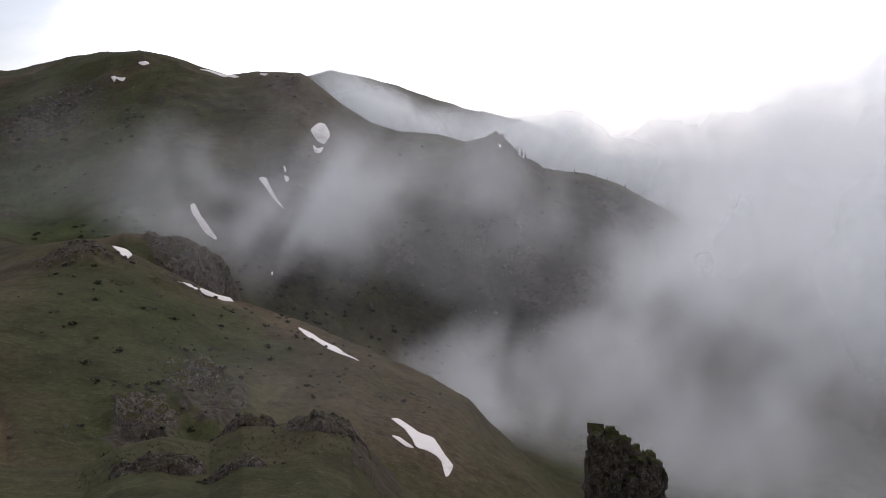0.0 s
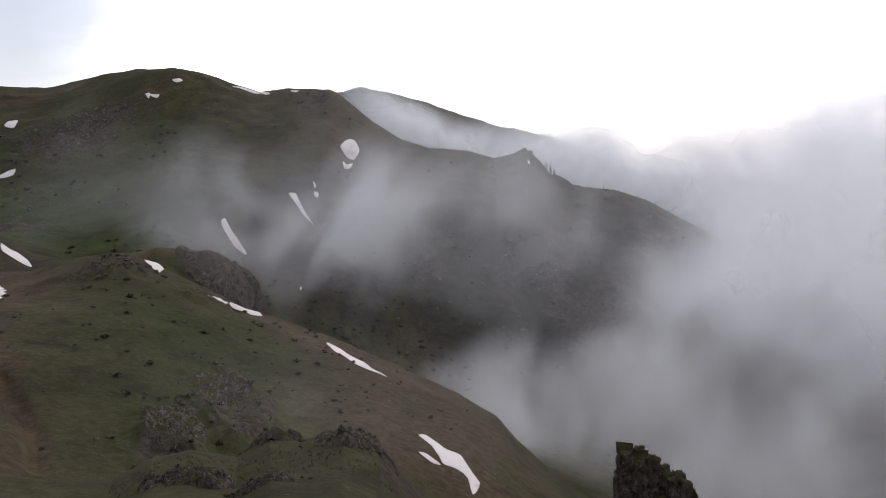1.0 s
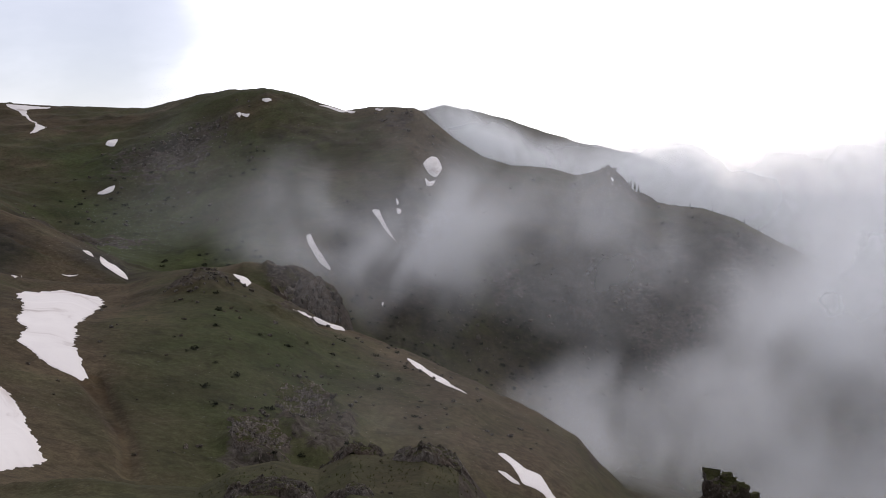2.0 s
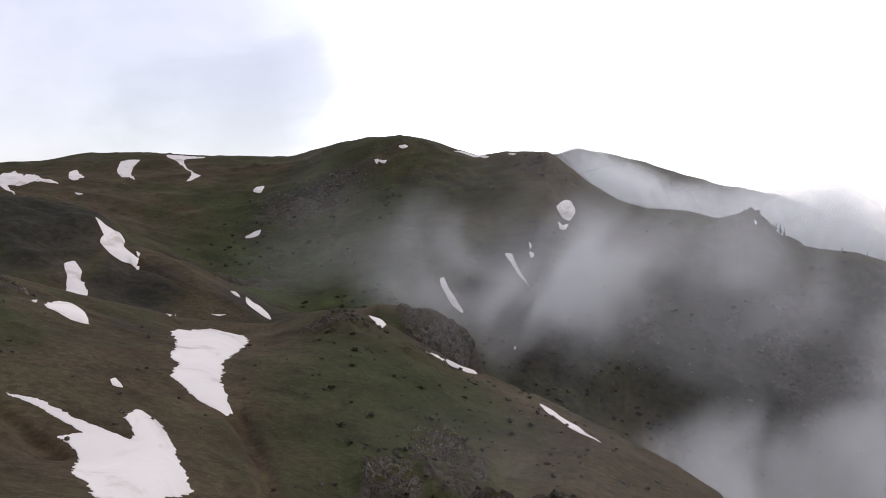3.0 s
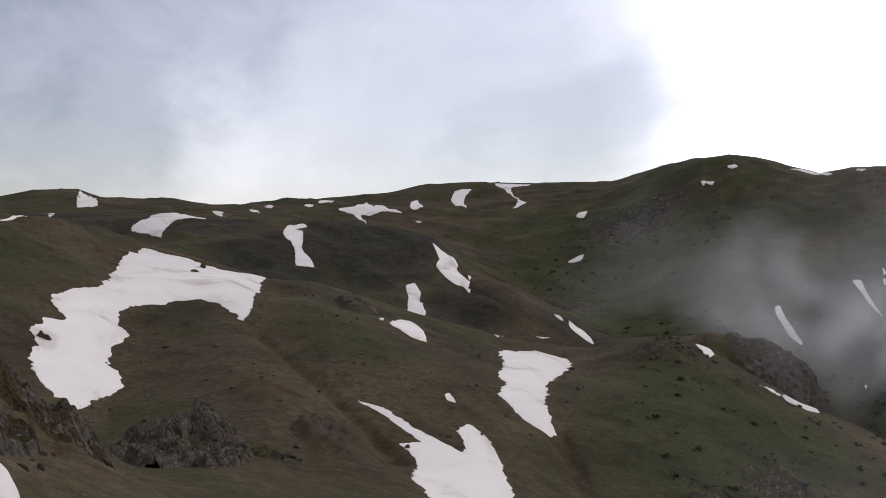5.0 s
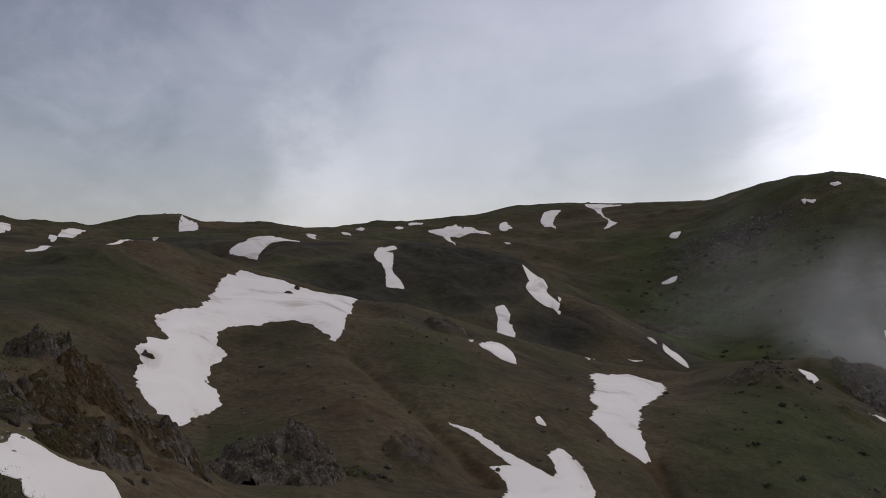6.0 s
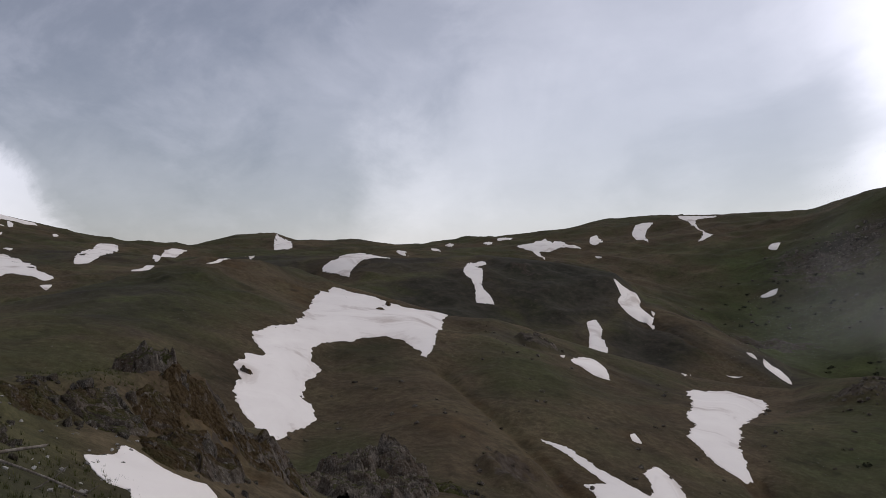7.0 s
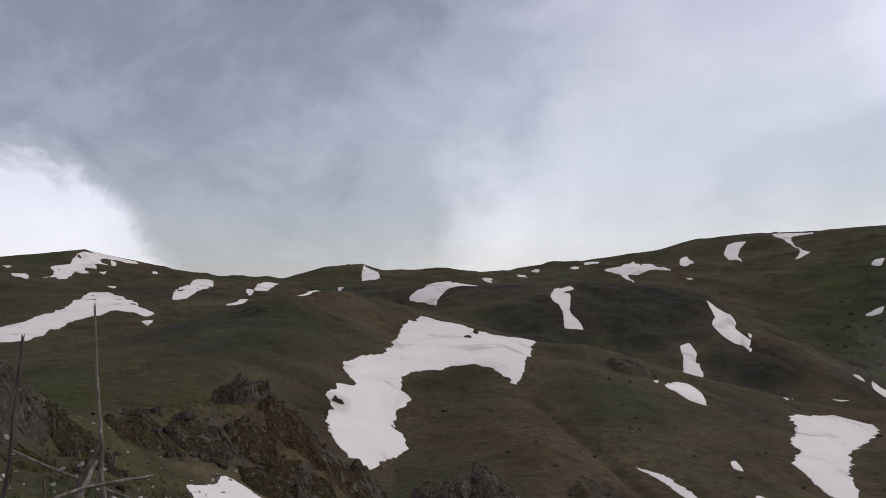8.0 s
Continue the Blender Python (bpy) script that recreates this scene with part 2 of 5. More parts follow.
# ---- the lie of the land ----
# Every line of the land is (bearing in degrees, counted leftwards from the y axis; distance; height), metres from the lookout.
GROUND_NEAR = [(-180, 1.5, -1.75), (180, 1.5, -1.75)]
HOLLOW = [(-180, 18, -4), (-60, 18, -4), (-30, 24, -13), (-12, 24, -12.5), (0, 23, -12), (10, 22, -10.5), (25, 22, -10), (40, 22, -9.8), (52, 22, -9), (60, 22, -8), (65, 22, -6.8), (70, 21, -5.4), (75, 20, -4.5), (80, 17, -3.4), (88, 14, -2.7), (120, 18, -4), (180, 18, -4)]
CRAG_BASE = [(-180, 24, -5), (-60, 24, -5), (-30, 37.2, -19.24), (-22, 37.2, -19.16), (-14, 37.2, -19.42), (-5, 37, -20.29), (-1.47, 39.2, -19.17), (2.21, 39.1, -17.43), (4.04, 39, -16.16), (5.86, 39, -14.89), (8.24, 38.9, -14.24), (10.97, 38.8, -14.43), (13.28, 38.8, -14.19), (15.56, 38.8, -14.95), (18.52, 38.8, -14.48), (21.05, 38.8, -14.63)]
CRAG_BASE += [(23.51, 38.8, -15.3), (30.07, 37.9, -14.61), (40, 34, -13.53), (52, 32.8, -11.28), (60.83, 35.8, -8.61), (63.08, 35.8, -7.71), (64.95, 35.8, -6.89), (66.44, 35.3, -6.07), (68.3, 33.8, -5.45), (71.22, 31.4, -4.84), (73.71, 29.4, -4.47), (77.16, 26.3, -3.84), (80.45, 23.2, -3.24), (82.69, 21.3, -2.89), (84.56, 19.6, -2.58), (120, 24, -5), (180, 24, -5)]
GROUND_FRONT = [(-180, 30, -6), (-60, 30, -6), (-30, 46, -22), (-22, 46, -22), (-14, 46, -22.5), (-5, 46, -24), (-1.47, 50, -22.37), (2.21, 50, -19.94), (4.04, 50, -18.16), (5.86, 50, -16.38), (8.24, 50, -15.58), (10.97, 50, -16.02), (13.28, 50, -15.7), (15.56, 50, -16.88), (18.52, 50, -16.22), (21.05, 50, -16.5)]
GROUND_FRONT += [(23.51, 50, -17.55), (30.07, 48.5, -16.57), (40, 42, -15), (52, 40, -12), (60.83, 45, -11.03), (63.08, 45, -9.07), (64.95, 45, -7.11), (66.44, 44.4, -5.1), (68.3, 42.1, -4.16), (71.22, 38.5, -3.83), (73.71, 35.5, -3.67), (77.16, 31.4, -3.29), (80.45, 27.5, -2.87), (82.69, 24.8, -2.05), (84.56, 22.5, -1.33), (120, 30, -6), (180, 30, -6)]
SPUR_FOOT = [(-180, 90, -25), (-60, 90, -25), (-30, 110, -55), (-10, 105, -52), (0, 105, -46), (8, 100, -41), (20, 96, -36), (30, 95, -30), (40, 92, -24), (50, 90, -20.5), (60, 108, -22), (66, 90, -19), (75, 75, -15), (88, 60, -12), (120, 90, -25), (180, 90, -25)]
SPUR_MID = [(-180, 140, -30), (-60, 140, -30), (-30, 130, -67.5), (-10, 127.5, -57), (0, 137.7, -45.1), (8, 149.7, -39.6), (15, 158.6, -35.1), (22, 165.8, -27.6), (30, 174.6, -27.6), (38, 169.8, -21.7), (46, 162.4, -15), (52, 167.8, -12.4), (58, 194.2, -9.4), (64, 184.6, -4.8), (70, 158.3, -5.5), (78, 128.3, -8.1), (86, 107.2, -8.9), (120, 140, -30), (180, 140, -30)]
SPUR_CREST = [(-180, 190, -34), (-60, 190, -34), (-30, 150, -82), (-10, 150, -64), (-3.9, 160.3, -52.71), (-2.36, 164.1, -48.9), (0.33, 171.2, -45.89), (2.66, 180, -45.03), (5.41, 190.3, -42.61), (8.88, 202.5, -39.49), (12.21, 212, -36.57), (15.7, 221.4, -33.55), (18.97, 227.9, -27.11), (21.2, 233.4, -23.08), (23.46, 239.9, -21.35), (26.5, 248.6, -24.56), (28.03, 251.5, -27.25)]
SPUR_CREST += [(30.74, 255.3, -27.29), (33.86, 259.8, -26.12), (36.6, 251.3, -22.04), (40.47, 239.5, -17.13), (44.29, 235.7, -12.25), (47.28, 232.7, -8.35), (50.18, 231.1, -7.94), (54.13, 254.8, -3.71), (57.61, 280.9, 0.32), (59.93, 299.4, 3.74), (63.01, 279.9, 8.4), (66.82, 254.5, 8.66), (70.53, 229.8, 3.38), (74.82, 201.2, -1.4), (79.88, 175.6, -5.3), (84.57, 152.1, -7.38), (120, 190, -34), (180, 190, -34)]
GULLY = [(-180, 260, -40), (-60, 260, -40), (-30, 240, -102), (-10, 230, -90), (0, 240, -80), (8, 250, -62), (15, 250, -50), (20, 255, -32), (25, 280, -32), (30, 290, -38), (40, 300, -24), (50, 300, -14), (56, 340, -2), (60, 380, 2), (66, 330, 0), (75, 280, -6), (88, 250, -9), (120, 260, -40), (180, 260, -40)]
KNOLL_CREST = [(-180, 360, -30), (-60, 360, -30), (-30, 310, -115), (-10, 300, -105), (0, 300, -95), (11, 280, -62), (13.05, 275.1, -51.71), (13.64, 276.1, -41.5), (14.53, 277.6, -34.37), (16.89, 281.5, -27.71), (19.22, 285.4, -24.74), (20.75, 287.9, -24.06), (22.25, 291.7, -27.77), (28.03, 330.2, -35.12), (30.78, 354.3, -24.41), (32.75, 371.5, -18.28)]
KNOLL_CREST += [(35.1, 392.2, -10.79), (37.06, 410.6, -6.8), (38.24, 422.4, 2.86), (39.03, 430.3, 8.04), (42.11, 440, 12.46), (45.13, 440, 15.43), (48.09, 440, 17.13), (50.61, 439.4, 15.96), (53.4, 436.6, 14.64), (56.44, 433.6, 15.96), (60, 440, 14), (66, 430, 10), (75, 420, 9), (82, 420, 9), (88, 420, 8), (120, 360, -30), (180, 360, -30)]
VALLEY = [(-180, 450, -25), (-60, 450, -25), (-30, 360, -125), (-10, 350, -118), (0, 340, -103), (10, 340, -75), (17, 360, -52), (22, 390, -45), (28, 430, -36), (32, 470, -25), (36, 520, -6), (40, 540, 9), (45, 560, 16), (52, 560, 16), (60, 600, 19), (66, 620, 17), (75, 560, 18), (88, 520, 22), (120, 450, -25), (180, 450, -25)]
FACE_MID = [(-180, 560, 5), (-60, 560, 5), (-30, 445.3, -90.9), (-20, 449.8, -80.7), (-10, 461.7, -58), (0, 470, -37.4), (5, 475, -25.6), (10, 481, -1.7), (15, 503.8, 7.6), (20, 534.8, 20.2), (25, 580.4, 20.6), (30, 631.2, 23.2), (36, 695.7, 36.7), (42, 720.5, 39.6), (50, 713.3, 32.5), (58, 730.7, 33.9), (66, 742.6, 32.1), (75, 673.5, 32.1), (86, 614.2, 35.3), (120, 560, 5), (180, 560, 5)]
MAIN_CREST = [(-180, 700, 35), (-60, 700, 35), (-24.54, 530.6, -60.69), (-21.22, 540.9, -48.8), (-16.52, 555.3, -32.27), (-13.98, 562.7, -20.2), (-12, 568, -10.55), (-9.98, 573.4, -4.76), (-7.22, 580.7, -2.96), (-5.61, 585, 3.82), (-4.68, 587.5, 15.49), (-3.83, 589.8, 22.73), (-3.04, 591.9, 19.21), (-1.77, 595.3, 15.99), (0.1, 600.2, 20.96), (2.75, 605.5, 22.71), (4.67, 609.3, 28.63), (6.62, 613.2, 40.82), (8.98, 618, 60.63), (9.49, 619, 63.16), (12.48, 636.5, 64.49), (14.19, 647.9, 63.08)]
MAIN_CREST += [(16.67, 664.4, 72.83), (19.57, 686.6, 80.18), (21.42, 708.2, 81.46), (23.28, 730, 79.18), (27.08, 775.9, 69.34), (32.11, 838.9, 71.77), (36, 871.4, 74.6), (39.48, 896.3, 73.56), (42.15, 892.8, 63.67), (50.19, 866, 46.69), (54.07, 853.1, 41.25), (56.4, 860, 47.97), (60.68, 890.6, 47.46), (62.23, 898, 55.4), (64.73, 876.3, 51.95), (67.57, 851.5, 37.57), (71.28, 819.3, 37.45), (76.61, 773, 47.73), (80, 743.5, 57.16), (84.74, 702.3, 47.68), (120, 700, 35), (180, 700, 35)]
BACK_HOLLOW = [(-180, 800, 15), (-60, 800, 15), (-30, 620.6, -85.7), (-20, 634.6, -69.5), (-10, 663.3, -29.8), (-4, 679.3, -3.7), (0, 689.9, -4.3), (5, 700, 5.7), (9, 708, 35.7), (15, 743.3, 41.3), (25, 840.8, 49.7), (40, 985.6, 29), (55, 945.9, 1.8), (70, 920.4, -7.6), (86, 792.3, 16.3), (120, 800, 15), (180, 800, 15)]
BACK_RIDGE = [(-180, 1000, 30), (-60, 1000, 30), (-30, 950, -60), (-22, 950, -45), (-16.44, 950, -20.92), (-12.93, 950, 0.51), (-9.56, 950, 26.22), (-4.98, 950, 51.63), (-1.7, 950, 61.76), (0.93, 950, 73.95), (3.21, 950, 86.25), (5.71, 950, 95.31), (7.44, 950, 98.73), (8.98, 950, 90.65), (12, 1050, 71.5), (20, 1050, 87.2), (30, 1050, 56.4), (40, 1050, 49), (50, 1050, 22.1), (60, 1050, 21.4), (70, 1050, 12.4), (86, 1050, 36.3), (120, 1000, 30), (180, 1000, 30)]
FAR_DIP = [(-180, 1500, -60), (-30, 1500, -120), (20, 1500, -60), (180, 1500, -60)]
FAR_HILLS = [(-180, 2400, 10), (-30, 2400, 20), (-10, 2500, 30), (10, 2400, 10), (180, 2400, 10)]
PLAIN = [(-180, 4800, -40), (180, 4800, -40)]
OUTCROPS = [(45, 395, 6, 35, .6), (6, 440, 9, 60, .6), (-10, 430, 10, 60, .65), (20, 110, 3, 12, 1), (17, 205, 3, 25, .75), (15, 130, 3, 25, .7), (24, 215, 3, 15, .8), (17.0, 278, 2.2, 16, 2.2), (26, 590, 7, 50, .72), (22, 610, 4, 35, .78),
            (55, 92, 3, 10, .8), (44.5, 205, 1.2, 8, 1)]
OUTCROPS += [(72, 36, 5, 6, .6), (82, 25, 4, 6, .6), (63, 48, 4, 8, .6), (62, 60, 4, 12, .6), (-1, 560, 4, 60, .6), (10, 580, 2, 40, .7),
            (-6, 570, 3, 25, .8), (0, 200, 8, 35, .8), (-12, 480, 8, 70, .8), (8, 330, 6, 30, .7), (50, 415, 2, 14, .8), (33, 400, 1.5, 25, .7), (29, 480, 3, 20, .9), (20, 50, 10, 5, .35), (46, 100, 3, 10, .8)]
TURF_ZONES = [(34, 380, 5, 40, .9), (39, 560, 3, 40, 1.0), (27, 450, 4, 45, -1.0), (24, 520, 5, 60, -.6), (30, 600, 3, 50, -.9), (82, 100, 3.5, 25, -1.0), (76, 130, 5, 40, -.3), (70, 170, 7, 50, -.2), (20, 640, 4, 30, -.5)]
TURF_ZONES += [(47, 135, 6, 35, .2), (41, 150, 4, 40, .2), (57, 105, 3, 14, -.7), (22, 400, 6, 50, -.8), (30, 520, 3, 60, -.6), (19, 560, 4, 40, -.5), (11, 130, 4, 30, .15), (66, 250, 6, 25, .5), (58, 250, 5, 25, .9), (8, 600, 3, 30, .8), (40, 180, 5, 50, .5), (54, 135, 6, 28, .6), (50, 112, 6, 18, .6), (60, 118, 3, 20, -.6), (44, 170, 4, 40, -.5), (21, 170, 6, 45, -.45), (10, 190, 4, 30, .2),
              (0, 190, 8, 40, .2), (14, 150, 6, 45, -.45), (64, 44, 5, 12, 1.2), (70, 30, 4, 5, .9), (67, 38, 5, 8, .7), (75, 37, 6, 5, -.6), (78, 16, 8, 8, -.7), (47, 400, 8, 40, -.3), (-6, 480, 14, 90, .3)]
# Zones of darker turf colour: bearing, distance, spread in degrees and metres, strength.
DARK_ZONES = [(79, 18, 9, 9, .45), (73, 190, 9, 60, .6), (43, 400, 6, 80, 1.2), (50, 330, 5, 70, 1.1), (54, 440, 5, 80, .9), (37, 330, 3.5, 50, 1.0), (33, 430, 2.5, 40, .8), (29, 350, 3, 40, .8), (-4, 440, 12, 90, 1.0), (9, 430, 7, 80, .9), (26, 600, 5, 45, .7), (-12, 500, 6, 60, 1.0), (5, 230, 6, 30, .7), (36, 215, 4, 25, .6), (46, 205, 4, 25, .5), (17, 560, 5, 50, .5), (64, 420, 6, 90, .8), (75, 480, 7, 90, .6)]
RUNNELS = [[(-125.3, 102.9), (-106.0, 93.3), (-93.2, 88.8), (-84.2, 84.6), (-77.1, 81.6), (-67.2, 76.6)], [(-67.7, 117.2), (-59.4, 106.7), (-52.2, 97.5), (-44.7, 84.1)], [(-68.2, 115.2), (-60.6, 107.3), (-53.3, 98.4), (-49.0, 92.1)], [(-84.4, 253.6), (-76.4, 252.3), (-51.1, 209.8), (-38.1, 204.8), (-50.1, 366.2)], [(-219.6, 295.3), (-194.2, 284.8), (-176.6, 283.3), (-158.8, 279.8)]]
LINES = [GROUND_NEAR, HOLLOW, CRAG_BASE, GROUND_FRONT, SPUR_FOOT, SPUR_MID, SPUR_CREST, GULLY, KNOLL_CREST, VALLEY, FACE_MID, MAIN_CREST, BACK_HOLLOW, BACK_RIDGE, FAR_DIP, FAR_HILLS, PLAIN]


def lattice(ix, iy, seed):
    h = (ix * 374761393 + iy * 668265263 + seed * 974634777) & 0x7FFFFFFF
    h = ((h ^ (h >> 13)) * 1274126177) & 0x7FFFFFFF
    h = ((h ^ (h >> 16)) * 60493) & 0x7FFFFFFF
    return (h & 0xFFFF) / 65535.0


def rough(x, y, size, octaves=4, seed=0, ridged=False):
    """Fractal noise about -1 to 1, with lumps of the given size in metres."""
    total, amp, norm = np.zeros_like(x), 1.0, 0.0
    for k in range(octaves):
        u, v = x / size * 2 ** k + 17.3 * k, y / size * 2 ** k - 9.1 * k
        iu, iv = np.floor(u).astype(np.int64), np.floor(v).astype(np.int64)
        fu, fv = u - iu, v - iv
        fu, fv = fu * fu * fu * (fu * (fu * 6 - 15) + 10), fv * fv * fv * (fv * (fv * 6 - 15) + 10)
        a, b = lattice(iu, iv, seed + k), lattice(iu + 1, iv, seed + k)
        c, d = lattice(iu, iv + 1, seed + k), lattice(iu + 1, iv + 1, seed + k)
        n = 2 * ((a * (1 - fu) + b * fu) * (1 - fv) + (c * (1 - fu) + d * fu) * fv) - 1
        total += amp * ((1 - 2 * np.abs(n)) if ridged else n)
        norm += amp
        amp *= 0.5
    return total / norm * 1.6


def land_lines(bearing):
    """Distances and heights of all the land lines along each bearing."""
    rs, zs = [], []
    for line in LINES:
        a, r, z = np.array(sorted(line)).T
        rs.append(np.interp(bearing, a, r))
        zs.append(np.interp(bearing, a, z))
    rs = np.maximum.accumulate(np.array(rs) + np.arange(len(LINES))[:, None] * 0.01, axis=0)
    return rs, np.array(zs)


def bell(v, centre, width):
    return np.exp(-((v - centre) / width) ** 2)


def ground(x, y, detail=True):
    """Height of the ground at plan points (numpy arrays)."""
    x, y = np.asarray(x, float), np.asarray(y, float)
    r, b = np.hypot(x, y), np.degrees(np.arctan2(-x, y))
    rs, zs = land_lines(b)
    n = len(rs)
    step = np.maximum(np.diff(rs, axis=0), 0.005)
    slope = np.diff(zs, axis=0) / step
    m = np.zeros_like(rs)
    up, down = slope[1:], slope[:-1]
    w1, w2 = 2 * step[1:] + step[:-1], step[1:] + 2 * step[:-1]
    both = up * down > 0
    m[1:-1] = np.where(both, (w1 + w2) / np.where(both, w1 / np.where(both, down, 1) + w2 / np.where(both, up, 1), 1), 0)
    m[0], m[-1] = slope[0], slope[-1]
    k = np.clip((rs <= r).sum(0) - 1, 0, n - 2)
    i = np.arange(len(r))
    h = step[k, i]
    s = np.clip((r - rs[k, i]) / h, 0, 1)
    z = ((1 + 2 * s) * (1 - s) ** 2 * zs[k, i] + s * (1 - s) ** 2 * h * m[k, i]
         + s * s * (3 - 2 * s) * zs[k + 1, i] + s * s * (s - 1) * h * m[k + 1, i])
    if detail:
        calm = 1 - 0.85 * np.maximum(bell(r, rs[6], 14), np.maximum(bell(r, rs[8], 18), bell(r, rs[11], 30)))
        big = np.clip((r - 60) / 200, 0, 1) * calm
        z = z + big * (2.6 * rough(x, y, 75, 3, 5) + 1.5 * rough(x, y, 34, 3, 9, True))
        z = z + np.clip(r / 60, 0.05, 1) * 0.13 * rough(x, y, 7, 3, 21)
        z = z - 1.0 * worn(x, y) - 2.2 * worn(x, y, 1, 8)
        broken = bell(b, 66, 6.5) * bell(r, 42, 9) + 0.45 * bell(b, 82, 5) * bell(r, 25, 5) + 0.5 * bell(b, 75, 5) * bell(r, 32, 5)
        z = z + np.clip(broken * 1.6 - 0.2, 0, 1) * (0.5 * rough(x, y, 3.2, 3, 61, True) + 0.2 * rough(x, y, 1.3, 3, 62, True) - 0.3)
        broken = bell(b, 55.3, 3.4) * bell(r, 92, 8)
        z = z + broken * (1.2 * rough(x, y, 6, 3, 63, True) + 0.8)
        z = z + rocky(x, y, r, b) * (1.6 * rough(x, y, 9, 4, 31, True) + 0.6)
    return z


def worn(x, y, lines=9, width=1.3):
    """Runnels and trodden lines in the turf, 0 to 1."""
    w = np.zeros_like(x)
    for line in RUNNELS[:lines]:
        for p, q in zip(line, line[1:]):
            ex, ey = q[0] - p[0], q[1] - p[1]
            s = np.clip(((x - p[0]) * ex + (y - p[1]) * ey) / (ex * ex + ey * ey), 0, 1)
            d = np.hypot(x - p[0] - s * ex, y - p[1] - s * ey)
            w = np.maximum(w, np.exp(-(d / width) ** 2))
    return w


def rocky(x, y, r, b):
    """How far bare rock breaks through the turf, 0 to 1."""
    n = rough(x, y, 40, 3, 77) + 0.35 * rough(x, y, 8, 2, 78)
    spots = np.zeros_like(r)
    for bb, rr, wb, wr, s in OUTCROPS:
        spots = np.maximum(spots, s * bell(b, bb, wb) * bell(r, rr, wr))
    return np.clip((spots - 0.45 + 0.45 * n) * 3.0, 0, 1)


# ---- ground ----
def grid_mesh(name, verts, rows, cols, ring=False):
    """A mesh of rows x cols points."""
    me = bpy.data.meshes.new(name)
    i = np.arange(rows * cols).reshape(rows, cols)
    if ring:
        i = np.concatenate([i, i[:, :1]], axis=1)
    quads = np.stack([i[:-1, :-1], i[:-1, 1:], i[1:, 1:], i[1:, :-1]], -1).reshape(-1, 4)
    me.vertices.add(rows * cols)
    me.vertices.foreach_set("co", verts.astype(np.float32).ravel())
    me.loops.add(quads.size)
    me.loops.foreach_set("vertex_index", quads.ravel().astype(np.int32))
    me.polygons.add(len(quads))
    me.polygons.foreach_set("loop_start", np.arange(0, quads.size, 4, dtype=np.int32))
    me.update(calc_edges=True)
    me.shade_smooth()
    return me


def spread(me, name, values):
    me.attributes.new(name, "FLOAT", "POINT").data.foreach_set("value", values.astype(np.float32).ravel())


def dryness(x, y, r, b):
    """Where the turf is still brown (newly out of the snow, or worn), and where it is lush (below 0)."""
    d = np.zeros_like(r)
    for bb, rr, wb, wr, s in TURF_ZONES:
        d += s * bell(b, bb, wb) * bell(r, rr, wr)
    near = np.full_like(r, 99.0)
    seen = np.flatnonzero((r > 60) & (r < 900) & (b > -31) & (b < 90))
    for outline in OUTLINES:
        o = np.array(outline)
        lo, hi = o.min(0) - 25, o.max(0) + 25
        k = seen[(x[seen] > lo[0]) & (x[seen] < hi[0]) & (y[seen] > lo[1]) & (y[seen] < hi[1])]
        for p, q in zip(o, np.roll(o, -1, 0)):
            e = q - p
            s = np.clip(((x[k] - p[0]) * e[0] + (y[k] - p[1]) * e[1]) / max(e @ e, 1e-6), 0, 1)
            near[k] = np.minimum(near[k], np.hypot(x[k] - p[0] - s * e[0], y[k] - p[1] - s * e[1]))
    return np.clip(d + 0.75 * np.exp(-near / 7), -1.2, 1.4) + 0.9 * worn(x, y)


def make_ground():
    b = np.concatenate([np.arange(-31, 90, 0.12), np.arange(90, 329, 2.0)])
    r = np.concatenate([[0.01, 0.5], np.geomspace(1.0, 100, 270), np.arange(101.4, 300, 1.6), np.arange(302, 1000, 3.0), np.geomspace(1010, 4900, 50)])
    bb, rr = np.meshgrid(np.where(b > 180, b - 360, b), r)
    x, y = -np.sin(np.radians(bb)).ravel() * rr.ravel(), np.cos(np.radians(bb)).ravel() * rr.ravel()
    z = ground(x, y)
    me = grid_mesh("ground", np.stack([x, y, z], 1), len(r), len(b), True)
    spread(me, "bare_rock", rocky(x, y, rr.ravel(), bb.ravel()))
    spread(me, "dryness", dryness(x, y, rr.ravel(), bb.ravel()))
    dark_zone = np.zeros_like(x)
    for hb, hr, wb, wr, k in DARK_ZONES:
        dark_zone = np.maximum(dark_zone, k * bell(bb.ravel(), hb, wb) * bell(rr.ravel(), hr, wr))
    spread(me, "dark_zone", dark_zone)
    me.materials.append(LAND)
    tagged(new("ground", me), "mountain slopes of dark green and brown alpine turf with bare rock", "ground", kind="structure")



# ---- snow ----
OUTLINES = []


